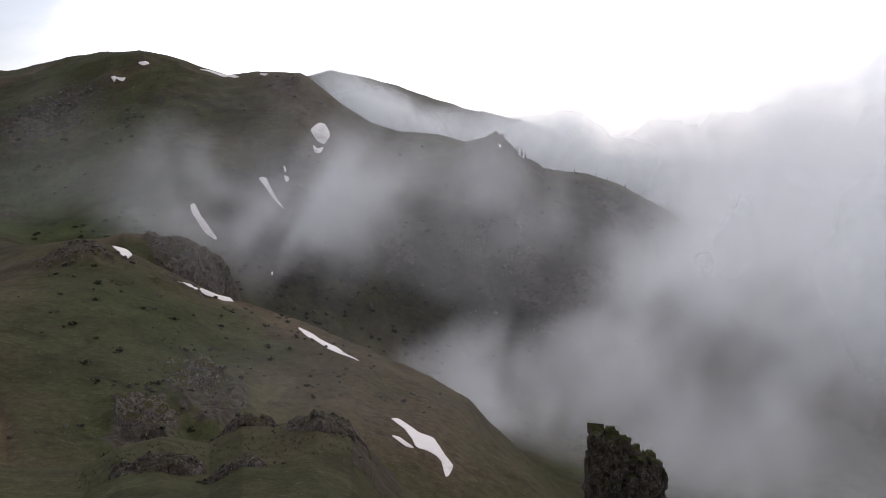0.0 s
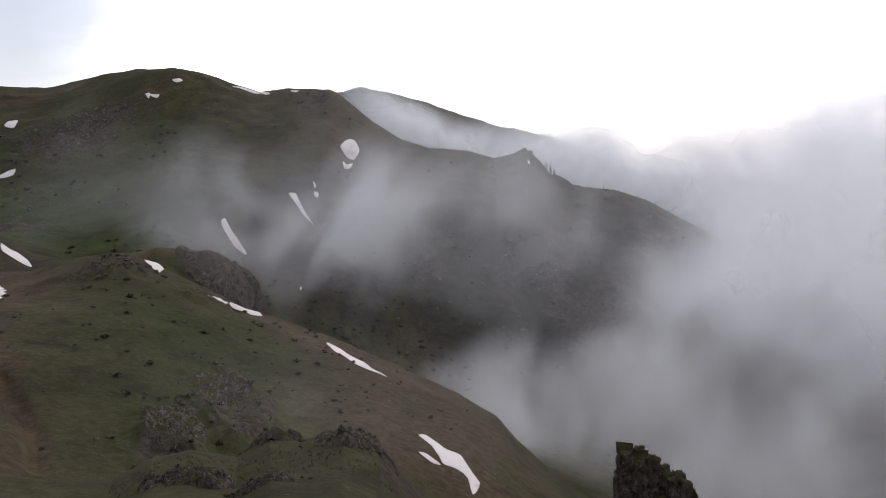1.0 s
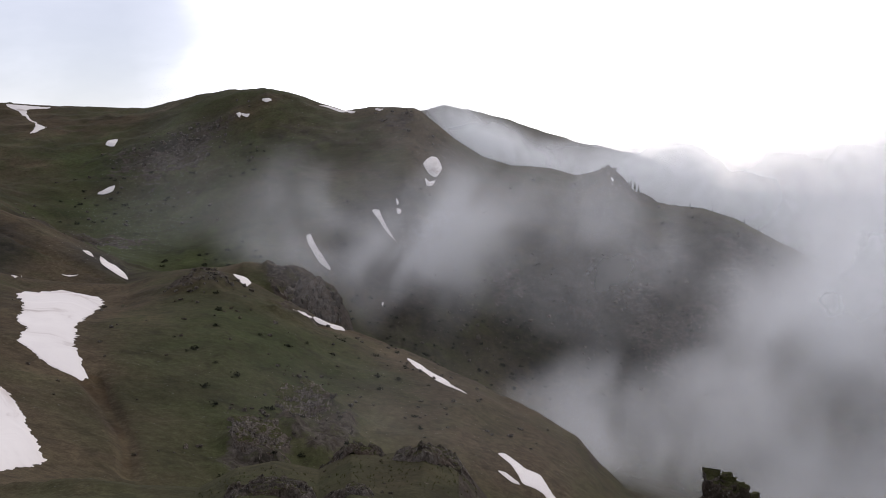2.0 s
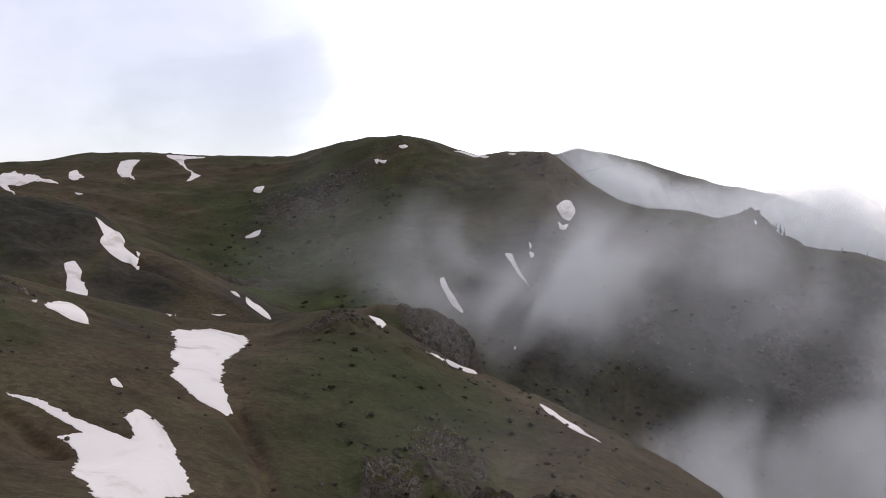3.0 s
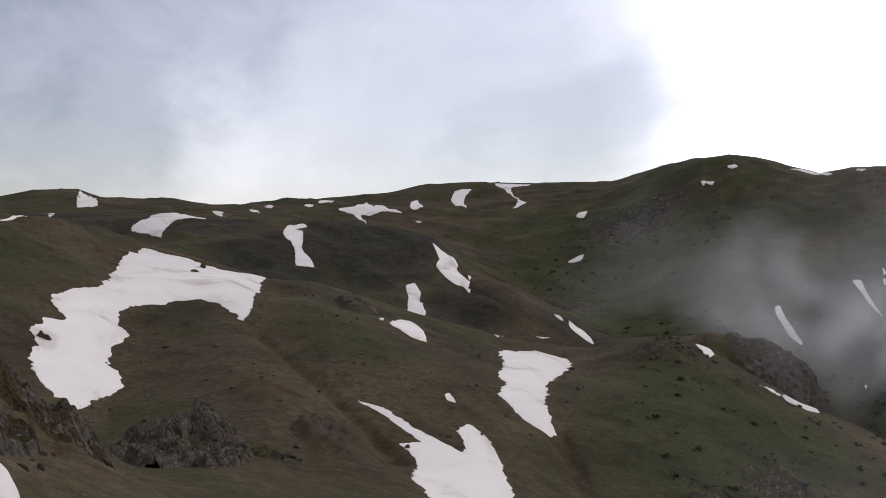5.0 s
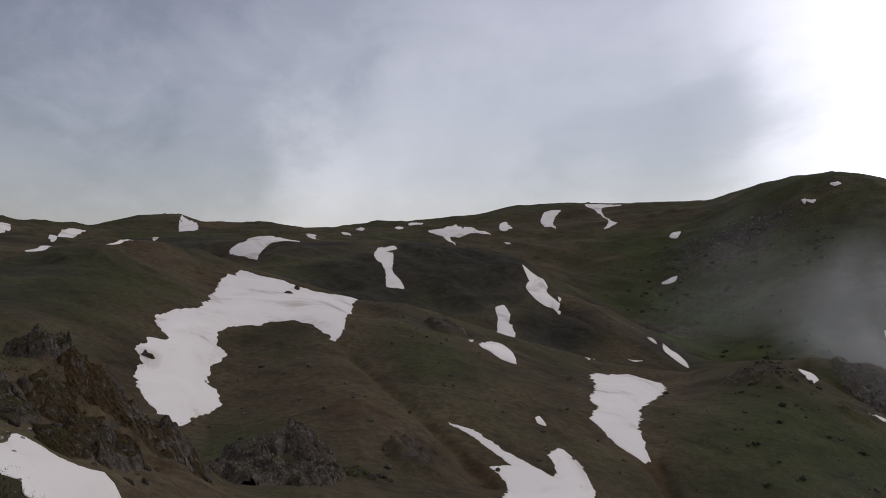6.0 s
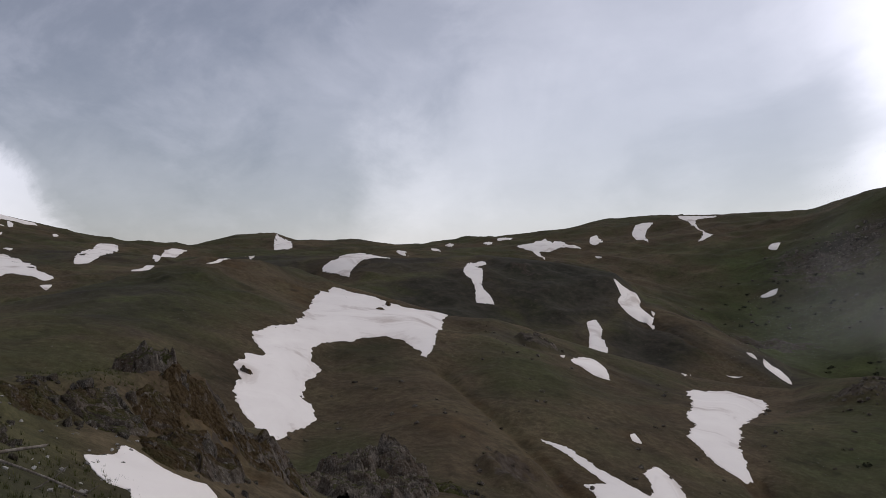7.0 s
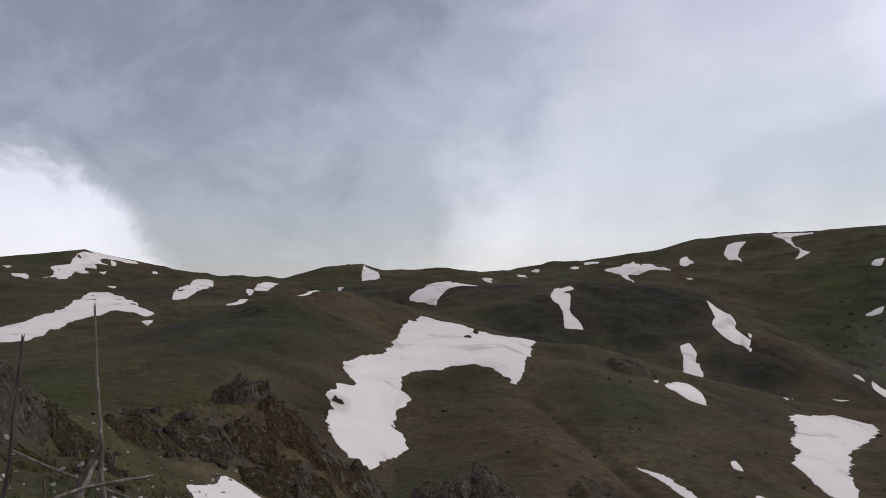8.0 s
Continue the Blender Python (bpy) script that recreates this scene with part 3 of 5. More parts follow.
def snow_patch(label, outline):
    """A sheet of old snow on the slope inside a plan outline."""
    OUTLINES.append(outline)
    pts = [Vector(p) for p in outline]
    size = max(max(p.x for p in pts) - min(p.x for p in pts), max(p.y for p in pts) - min(p.y for p in pts))
    step = max(size / 240, 0.08)
    rim = []
    for i, p in enumerate(pts):
        o, q, s = pts[i - 1], pts[(i + 1) % len(pts)], pts[(i + 2) % len(pts)]
        n = max(1, int((q - p).length / step))
        for k in range(n):
            f = k / n
            c = p.lerp(q, f) + 0.5 * f * (1 - f) * ((1 - f) * ((q - o) * 0.5 - (q - p)) - f * ((s - p) * 0.5 - (q - p)))
            shift = Vector((0, 0))
            for wave, amp in ((14, 0.004), (34, 0.007), (80, 0.007), (150, 0.004)):
                a = Vector((c.x, c.y, 3.1)) * (wave / size)
                shift += Vector((noise.noise(a), noise.noise(a + Vector((9, 4, 2))))) * min(amp * size, 30.0 * amp * 3)
            rim.append(c + shift)
    inner = []
    lo, hi = Vector((min(p.x for p in rim), min(p.y for p in rim))), Vector((max(p.x for p in rim), max(p.y for p in rim)))
    g = max(size / 40, step * 1.5)
    edge = np.array([tuple(p) for p in rim])
    for i in range(int((hi.x - lo.x) / g) + 1):
        for j in range(int((hi.y - lo.y) / g) + 1):
            inner.append(Vector((lo.x + (i + 0.5 * (j % 2)) * g, lo.y + j * g)))
    flat, _, faces, _, _, _ = geometry.delaunay_2d_cdt(rim + inner, [], [list(range(len(rim)))], 1, 1e-5)
    xy = np.array([tuple(p) for p in flat])
    away = np.array([np.min(np.hypot(edge[:, 0] - p[0], edge[:, 1] - p[1])) for p in xy])
    dist = float(np.mean(np.hypot(xy[:, 0], xy[:, 1])))
    lift = min(0.07 + dist * 0.0008, 0.5)
    bed = ground(xy[:, 0], xy[:, 1])
    z = bed.copy()
    ends = np.array([(f[k], f[k - 1]) for f in faces for k in range(len(f))])
    share = np.bincount(ends[:, 0], minlength=len(z)) + 1.0
    for k in range(240):
        z = (z + np.bincount(ends[:, 0], z[ends[:, 1]], len(z))) / share
        if k % 24 == 23 and k < 220:
            z = np.maximum(z, bed - 0.5 * lift)
    hold = np.clip(away / (size * 0.05 + 0.2), 0, 1) * 0.95
    z = np.maximum(z, bed - 0.9 * lift) * hold + bed * (1 - hold) + lift * (0.35 + np.clip(away / (size * 0.06 + 0.3), 0, 1))
    me = bpy.data.meshes.new("snow_patch")
    me.from_pydata([(p[0], p[1], h) for p, h in zip(xy, z)], [], faces)
    bm = bmesh.new()
    bm.from_mesh(me)
    bmesh.ops.recalc_face_normals(bm, faces=bm.faces)
    if sum(f.normal.z for f in bm.faces) < 0:
        bmesh.ops.reverse_faces(bm, faces=bm.faces)
    rim_edges = [e for e in bm.edges if e.is_boundary]
    bm.verts.ensure_lookup_table()
    tilt = np.array([tuple(v.normal) for v in bm.verts])
    ends = np.array([(e.verts[a].index, e.verts[1 - a].index) for e in bm.edges for a in (0, 1)])
    share = np.bincount(ends[:, 0], minlength=len(tilt)) + 1.0
    for _ in range(120):
        tilt = np.stack([(tilt[:, a] + np.bincount(ends[:, 0], tilt[ends[:, 1], a], len(tilt))) / share for a in range(3)], 1)
    bm.verts.index_update()
    first = len(bm.verts)
    out = bmesh.ops.extrude_edge_only(bm, edges=rim_edges)
    for v in out["geom"]:
        if isinstance(v, bmesh.types.BMVert):
            v.co.z -= 2 * lift + 0.3
    bm.verts.index_update()
    tilt = [tuple(n) for n in tilt] + [(0, 0, 0)] * (len(bm.verts) - first)
    for e in bm.edges:
        a, b = sorted(v.index for v in e.verts)
        if a < first <= b:
            tilt[b] = tilt[a]
    bm.to_mesh(me)
    bm.free()
    me.shade_smooth()
    me.normals_split_custom_set_from_vertices(tilt)
    me.materials.append(SNOW)
    return tagged(new("snow_patch", me), label, "snow patch", group="snow patches on the slopes")


snow_patch("broad curved sheet of old snow with turf islands", [(-230.9, 143.2), (-210.2, 141.4), (-199, 140.8), (-191.8, 141), (-184.6, 144), (-181.5, 149.6), (-168, 137.4), (-142.2, 114.3), (-137.3, 108.8), (-133.3, 104.8), (-139.4, 106.8), (-147.3, 109.3), (-153.4, 109.1), (-155.1, 104.2), (-152.9, 99.4), (-155.6, 97.1), (-151, 90.7), (-144.5, 84.6), (-136.7, 81.7), (-125.8, 72.6), (-119.7, 69.6), (-115.5, 69), (-110.5, 65.5), (-105.6, 60), (-100.6, 54.5), (-95.1, 50.6), (-98.5, 50.9), (-104.5, 52.5), (-109.1, 52.8), (-117, 55.5), (-124.2, 60.1), (-130.6, 61.7), (-136.7, 67.3), (-139.5, 71.9), (-149.6, 74), (-156.7, 82.4), (-159.9, 89.6), (-177.6, 102.3), (-207.3, 121.9)])
snow_patch("arched snow patch below the skyline", [(-350.3, 210.5), (-355.5, 223), (-395.1, 250.9), (-391.9, 263.3), (-354, 245.6), (-346.1, 248.1), (-342.1, 234.6), (-338.4, 224), (-330.2, 214.3), (-320.8, 207.2), (-333.8, 208.7)])
snow_patch("long curved snowfield on the far hill", [(-329.9, 31.1), (-349.1, 44.2), (-380.7, 62.1), (-451.5, 81.5), (-458.5, 95.2), (-379.9, 88.4), (-350.6, 89.2), (-346.9, 84.1), (-362.3, 77.6), (-353.9, 69.4), (-338.5, 54.4), (-301.2, 38.3), (-285.9, 27.1)])
snow_patch("patch of old white snow lying on the slope", [(-335, 80.2), (-336.3, 84.8), (-326.9, 80.7)])
snow_patch("slanting snow tongue on the far hill", [(-414.6, 113.8), (-588.7, 173.2), (-618.1, 194.5), (-597.3, 193.3), (-437.2, 133.1), (-399, 112.9)])
snow_patch("patch of old white snow lying on the slope", [(-453.3, 165.5), (-596.9, 226.2), (-602.1, 245.4), (-583.6, 231.2), (-427.6, 159)])
snow_patch("patch of old white snow lying on the slope", [(-362.6, 123.1), (-396.2, 141.5), (-395.5, 145.3), (-365.3, 129.2)])
snow_patch("patch of old white snow lying on the slope", [(-219.1, 94.9), (-229.2, 102.7), (-238, 111), (-227.2, 102.3)])
snow_patch("ragged snow patch just under the summit", [(-554.3, 75.2), (-607.3, 88.1), (-647.1, 92), (-658, 99.1), (-660.6, 106), (-673.9, 111.2), (-701.9, 123.1), (-709.3, 144.1), (-682.9, 131.3), (-658.3, 133.1), (-659.5, 123.7), (-646.5, 122.9), (-649.5, 114.9), (-605.9, 109.5), (-622, 103.5), (-597.6, 98.1), (-560.2, 84.6), (-586.9, 86.3)])
snow_patch("patch of old white snow lying on the slope", [(-690.4, 141.2), (-684.2, 144.1), (-656.2, 135.9)])
snow_patch("patch of old white snow lying on the slope", [(-615.4, 118.5), (-630.8, 126), (-604.9, 119.4)])
snow_patch("patch of old white snow lying on the slope", [(-718.4, 129), (-726.5, 145.8), (-699.6, 164.4), (-693.5, 154.3), (-698.4, 139.4)])
snow_patch("patch of old white snow lying on the slope", [(-576, 59.6), (-573.9, 68.9), (-532.5, 63.4), (-542.9, 59.2)])
snow_patch("small snow patch in the skyline notch", [(-770.9, 409.3), (-618.3, 342.3), (-612.7, 322.6)])
snow_patch("tongue of snow lying under the crag", [(-24.2, 7.2), (-25, 8.1), (-25.3, 8.4), (-26.4, 8.9), (-26.5, 9.3), (-25.4, 9.9), (-24.2, 10.5), (-23.1, 10.9), (-20.4, 7.4), (-21.8, 7.6), (-21.9, 7.1), (-22.7, 7)])
snow_patch("patch of old white snow lying on the slope", [(-709.5, 385), (-661.4, 365.3), (-610.8, 338.3), (-605.6, 328.8)])
snow_patch("snow patch with a long tail on the knoll", [(-291.1, 250.5), (-310.3, 269), (-310, 276.7), (-304.5, 277.1), (-303.3, 268.3), (-289.2, 260.6), (-271.5, 244.1), (-263.9, 242), (-257.2, 238.1), (-260, 231), (-269.5, 238.7), (-277.9, 244.8)])
snow_patch("broken scatter of thin snow on brown turf", [(-495.7, 485.6), (-505.2, 506), (-493.1, 502.3), (-512.1, 525), (-528.9, 553), (-492.4, 521.8), (-480.7, 504), (-464.9, 491.5), (-469.7, 487.5), (-464.5, 479.6), (-437.4, 457.1), (-457.1, 469.5), (-472.1, 480.4), (-484.8, 485)])
snow_patch("patch of old white snow lying on the slope", [(-486.8, 518.6), (-506.5, 549.6), (-462.1, 508.2), (-457.1, 512.2), (-451, 513), (-455.8, 504), (-462.1, 502.9), (-462, 497.5)])
snow_patch("patch of old white snow lying on the slope", [(-486.6, 566), (-488.4, 577.3), (-462.3, 554.1), (-447.6, 527.9), (-453.8, 528)])
snow_patch("tooth-shaped snow patch on the plateau", [(-464.2, 596), (-477.6, 618), (-476.8, 629.2), (-467.1, 630.4), (-464.1, 617.8), (-449.1, 594.6), (-414.7, 553.1), (-450.6, 583.4)])
snow_patch("hooked snow strip on the plateau edge", [(-458.6, 656.2), (-457.7, 682.1), (-422.9, 664), (-435.3, 651.7), (-426, 636.1), (-389.7, 594.3), (-380.9, 592.3), (-380.1, 571.4), (-390.6, 593.9), (-432.3, 638)])
snow_patch("tapering snow strip in a gully", [(-253.6, 312.1), (-249.1, 314), (-248.5, 320.8), (-246.5, 322.7), (-236, 308.3), (-229.2, 304.6), (-222.7, 301), (-218.9, 293.5), (-222.3, 294.7), (-222.6, 288.9), (-225.4, 286.4), (-235.1, 292), (-240.5, 301.1)])
snow_patch("kidney-shaped snow patch on the dark slope", [(-225.5, 260.5), (-226.4, 266.9), (-217.5, 260.3), (-212.5, 253.8), (-198.5, 241.1), (-201.8, 234.1), (-215.7, 250.6)])
snow_patch("leaf-shaped snow patch beside dark rocks", [(-128.1, 142.7), (-145.3, 165.9), (-142.2, 168), (-127.1, 153.7), (-116.7, 142), (-119.1, 139.8), (-124.2, 141.5)])
snow_patch("cup-shaped snow patch on the green slope", [(-123.9, 181.6), (-131.3, 203.2), (-125.2, 209.1), (-106.3, 187.5), (-97.6, 168.9), (-85.8, 142.4), (-77.4, 128.1), (-68.7, 116.1), (-71.2, 114.8), (-75.9, 116.1), (-81.8, 120.5), (-88.3, 131.8), (-92, 134.5), (-97.6, 144.6)])
snow_patch("patch of old white snow lying on the slope", [(-84.1, 107.4), (-84.4, 109), (-81.2, 106.6), (-82.1, 105.5)])
snow_patch("forked dirty snow patch in the runnel", [(-86.7, 89.6), (-80.7, 90.1), (-73.4, 87.8), (-65.3, 87.3), (-67.6, 90.9), (-71.1, 93.9), (-73.5, 99.8), (-69.1, 97.6), (-64.4, 93.8), (-51.8, 79.6), (-50.5, 78.1), (-48.1, 60.2), (-53.3, 65.2), (-56.3, 66.5), (-65.2, 78.2), (-71.1, 81.7), (-70.2, 84.5), (-78.8, 88)])
snow_patch("patch of old white snow lying on the slope", [(-178.8, 313.7), (-172.6, 309.6), (-168.8, 309.3), (-158.7, 298.4), (-160.1, 293.4), (-167.7, 295.2)])
snow_patch("patch of old white snow lying on the slope", [(-170.1, 273), (-165.7, 276.3), (-167.5, 273.8)])
snow_patch("patch of old white snow lying on the slope", [(-315.6, 561.2), (-318.2, 571.2), (-311.3, 570.4), (-307.8, 558.8)])
snow_patch("patch of old white snow lying on the slope", [(-275.9, 481), (-272.3, 486.8), (-268.5, 488.3), (-267.4, 484.2), (-271.8, 480.7)])
snow_patch("patch of old white snow lying on the slope", [(-221.5, 567.5), (-218, 569.5), (-218, 565.3)])
snow_patch("patch of old white snow lying on the slope", [(-219.7, 569.4), (-211.8, 568.5), (-212.1, 565.1)])
snow_patch("patch of old white snow lying on the slope", [(-208.1, 583.1), (-204.3, 586.7), (-201.4, 585.6), (-204.1, 581.4)])
snow_patch("thin snow cornice on the skyline saddle", [(-172.4, 606.4), (-162.4, 615.2), (-142.5, 596.6), (-144.8, 594.1), (-160.2, 607.2)])
snow_patch("egg-shaped snow patch high on the face", [(-79.6, 518.6), (-77.9, 526.8), (-73.8, 535.9), (-71.3, 532.8), (-68.8, 526), (-70.8, 515.7), (-75, 514.2)])
snow_patch("patch of old white snow lying on the slope", [(-76.5, 507.1), (-73.6, 506.9), (-70.9, 512), (-71.6, 505.1), (-74.5, 501.3)])
snow_patch("narrow snow streak in a gully of the face", [(-98.3, 455.9), (-94.4, 456), (-89.7, 446.7), (-80.3, 431.6), (-86.7, 439.1)])
snow_patch("patch of old white snow lying on the slope", [(-87.1, 467.9), (-84.6, 463.1), (-85.2, 461.3)])
snow_patch("patch of old white snow lying on the slope", [(-84.9, 458.3), (-81.9, 456.2), (-81.9, 452.9), (-83.6, 453.4)])
snow_patch("narrow snow streak above the cliff", [(-126.6, 425), (-125, 426.8), (-120.2, 419.2), (-109.1, 408.3), (-109.1, 406.1), (-115.1, 408.4), (-123.4, 417.6)])
snow_patch("patch of old white snow lying on the slope", [(-85.8, 218.8), (-81.6, 218.3), (-79.1, 214.7), (-76.7, 204), (-79.3, 207.3)])
snow_patch("thin snow sliver along the crest of the spur", [(-60.7, 192.1), (-58.3, 192.8), (-57.8, 199.9), (-57.3, 191.8)])
snow_patch("thin snow sliver along the crest of the spur", [(-57.7, 200.4), (-55.7, 209.5), (-51.1, 207), (-53.7, 202.3)])
snow_patch("long thin snow strip along the spur", [(-32.7, 194.6), (-28.8, 191.1), (-22.4, 178.1), (-15.4, 163.1), (-19.5, 169.2), (-24.5, 175.6)])
snow_patch("winding snow patch near the foot of the spur", [(-7.2, 134.6), (-5.9, 135.7), (-2.5, 131.7), (-0.2, 130.6), (1.6, 126.1), (2.8, 123.3), (2.5, 120.3), (1.7, 117.8), (1, 123.4), (-1, 125.1), (-2.8, 125.4), (-4.8, 131.3)])
snow_patch("patch of old white snow lying on the slope", [(-6.7, 126.6), (-5.5, 127), (-3.2, 124.6), (-4.5, 124.4)])
snow_patch("patch of old white snow lying on the slope", [(-566.6, 511.1), (-564.6, 516.4), (-553.1, 509.9), (-542.6, 494.5)])
snow_patch("patch of old white snow lying on the slope", [(-573.6, 471.5), (-585, 486.4), (-571.2, 479.7), (-567.8, 472.1)])
snow_patch("patch of old white snow lying on the slope", [(-544.6, 433.3), (-541.6, 436.4), (-521.6, 424.1), (-530.6, 425.9)])
snow_patch("patch of old white snow lying on the slope", [(-560.1, 522.2), (-585.9, 556.9), (-561.1, 542.5), (-553.2, 526.6)])
snow_patch("patch of old white snow lying on the slope", [(-521.5, 379.6), (-515.4, 382.7), (-493, 369.9), (-512.7, 377.9)])
snow_patch("patch of old white snow lying on the slope", [(-232.8, 312.8), (-228.6, 309.9), (-224.8, 303.4)])
snow_patch("patch of old white snow lying on the slope", [(-220.8, 295.2), (-218.3, 295.7), (-215.3, 290.3)])
snow_patch("patch of old white snow lying on the slope", [(-152, 219.4), (-176.9, 260.6), (-144.4, 210.2)])
snow_patch("patch of old white snow lying on the slope", [(-181.1, 305.4), (-180.2, 308.2), (-174.5, 301.4), (-175.2, 298.7)])
snow_patch("patch of old white snow lying on the slope", [(-78.3, 388.6), (-77.6, 389.6), (-77.4, 386.7)])
snow_patch("patch of old white snow lying on the slope", [(-131.6, 142.7), (-135.7, 148.8), (-129.8, 142)])
snow_patch("patch of old white snow lying on the slope", [(-416.6, 490.3), (-409.9, 490.4), (-411.6, 488.4)])
snow_patch("patch of old white snow lying on the slope", [(-127.5, 595.7), (-121.1, 593.2), (-123.3, 589.8)])
snow_patch("patch of old white snow lying on the slope", [(-498.9, 100.5), (-496.6, 104.9), (-492.1, 102.1)])
snow_patch("patch of old white snow lying on the slope", [(-653.5, 164.1), (-654.4, 168.2), (-622.9, 158.5)])
snow_patch("patch of old white snow lying on the slope", [(-630, 60), (-624.2, 64.5), (-617.5, 61.2)])
snow_patch("patch of old white snow lying on the slope", [(-554.2, 269.4), (-417.4, 207.7), (-406.8, 200.4)])
snow_patch("patch of old white snow lying on the slope", [(-544.8, 432.5), (-542.1, 439.4), (-525.9, 422.6)])
snow_patch("patch of old white snow lying on the slope", [(-523.6, 382.1), (-519.4, 388.2), (-511, 378.6)])
snow_patch("patch of old white snow lying on the slope", [(-42.9, 854.1), (-34.8, 852.1), (-29.8, 842.1), (-37.8, 844.9)])
snow_patch("patch of old white snow lying on the slope", [(39, 554.9), (40.7, 553.2), (39.5, 550.5)])
snow_patch("patch of old white snow lying on the slope", [(-126.9, 593.2), (-121.2, 593.8), (-122.8, 589.4)])
snow_patch("patch of old white snow lying on the slope", [(-179.8, 302.7), (-178.1, 305.4), (-175.5, 298.4)])
snow_patch("patch of old white snow lying on the slope", [(-578.6, 478.7), (-572, 479.4), (-565.1, 471.7)])
snow_patch("patch of old white snow lying on the slope", [(-476.2, 554), (-487.7, 572.9), (-473.2, 565.2), (-446.9, 529.8), (-450.1, 525.8)])
snow_patch("broken scatter of thin snow on brown turf", [(-496.7, 486.5), (-504.3, 510.1), (-527.9, 549.7), (-487.9, 518.4), (-460.3, 502.8), (-450.5, 513.5), (-459, 498.5), (-459.1, 485.8), (-468.7, 482.7), (-435.6, 455.7), (-470.5, 478.9)])

make_ground()


# ---- mist ----
def mist_bank(label, bearing, rise, distance, wide, high, slant, thickness, seed=0, lift=0.05, even=0.0, veils=4):
    """A bank of drifting vapour: uneven veils that thin out on every side. rise, wide, high: its middle and half its size, in degrees."""
    root = new("mist_bank")
    b, height = radians(bearing), distance * math.tan(radians(rise))
    width, tall = distance * math.tan(radians(wide)), distance * math.tan(radians(high))
    root.matrix_world = pose(-math.sin(b) * distance, math.cos(b) * distance, height, 0, 0, bearing)
    tagged(root, label, "mist", group="banks of mist", kind="stuff")
    lean, unit = math.tan(radians(slant)), distance * 0.1
    n, m = 96, 96
    u, v = np.meshgrid(np.linspace(-1, 1, n), np.linspace(-1, 1, m))
    x, h = u * width + v * tall * lean, v * tall
    sx, sz = (x - 0.7 * lean * h) / unit + 3.7 * seed, h / unit * 0.75 - 2.9 * seed
    wx, wz = rough(sx, sz, 1.3, 3, 90), rough(sx + 5.2, sz + 1.3, 1.3, 3, 95)
    puff = 0.5 + 0.6 * rough(sx + 0.35 * wx, sz + 0.35 * wz, 1.1, 4, 50)
    puff = puff + (0.8 - puff) * even
    edge = np.clip(1 - np.sqrt(u * u + v * v) * (1 + 0.16 * wx), 0, 1)
    soft = edge * edge * (3 - 2 * edge) * np.clip(puff, 0, 1.6) ** 1.5
    for s in range(veils):
        y = (s - 0.5 * (veils - 1)) * 0.02 * distance + 0.02 * distance * np.sin(u * 2.2 + seed) * np.cos(v * 1.7 - seed)
        me = grid_mesh("veil", np.stack([x.ravel(), y.ravel(), h.ravel()], 1), m, n)
        px = root.matrix_world.translation.x + x * math.cos(b) - y * math.sin(b)
        py = root.matrix_world.translation.y + x * math.sin(b) + y * math.cos(b)
        above = (height + h.ravel() - ground(px.ravel(), py.ravel(), False)).reshape(v.shape)
        above = np.clip((above - 3) / (lift * distance), 0, 1)
        spread(me, "thickness", 1 - np.exp(-2.2 / veils * thickness * soft * above * above * (3 - 2 * above)))
        me.materials.append(MIST)
        new("veil", me).parent = root
    return root


WISP, GORGE, BANK, SADDLE = "thin grey wisp of mist drifting across the slope", "grey mist rising out of the gorge", "white cloud bank behind the ridge", "pale mist pouring through the saddle behind the ridge"
mist_bank("faint smoke-like mist against the dark slope", 16.2, -3.0, 390, 7.5, 7.0, 10, 0.75, 2, 0.05, 0.35, veils=5)
mist_bank(WISP, 6.5, -3.2, 350, 7.5, 8.5, 22, 0.85, 0, veils=5)
mist_bank(WISP, 1.5, 0.0, 365, 8.5, 5.5, 20, 0.6, 1, veils=5)
mist_bank(WISP, 9.5, -7.5, 330, 6, 6, 12, 0.4, 3, veils=5)
mist_bank("faint smoke-like mist against the dark slope", -6, -1.5, 430, 8, 6, -6, 0.3, 4, veils=5)
mist_bank(GORGE, -5.5, -15.5, 215, 12, 7.5, 22, 0.85, 7, 0.03, veils=5)
mist_bank(GORGE, -13, -11, 275, 8, 9, 20, 0.75, 6, veils=5)
mist_bank(GORGE, -17.5, -6.0, 300, 9, 8, 22, 0.6, 5, veils=5)
mist_bank(GORGE, -20, -16.5, 232, 12, 9, 15, 0.7, 8, 0.03, 0.4, veils=5)
mist_bank(GORGE, -24, -20, 150, 14, 10, 0, 0.6, 11, 0.03, 0.5, veils=5)
mist_bank("thick grey cloud filling the gorge", -31, -6, 255, 17, 18, 0, 1.1, 9, 0.03, veils=6)
mist_bank("thick grey cloud filling the gorge", -28, -6, 410, 18, 17, 0, 1.6, 10, veils=6)
mist_bank("thick grey cloud filling the gorge", -22, -2, 500, 13, 8, -10, 1.2, 12, veils=6)
mist_bank(BANK, -29, -3.5, 740, 28, 12, -8, 1.5, 13, 0.03, 0.4, 2)
mist_bank(BANK, -20, -2.2, 690, 17, 8.6, -10, 1.4, 14, 0.03, 0.3, 2)
mist_bank(BANK, -13, -0.8, 710, 11, 6.2, -10, 1.3, 15, 0.03, 0.3, 2)
mist_bank(SADDLE, 6.4, 4.4, 650, 3.6, 3.2, -30, 1.8, 16, 0.015, 0.4, 2)
mist_bank(SADDLE, 3.0, 2.6, 640, 6.5, 3.2, -30, 3.5, 17, 0.012, 0.4, 2)
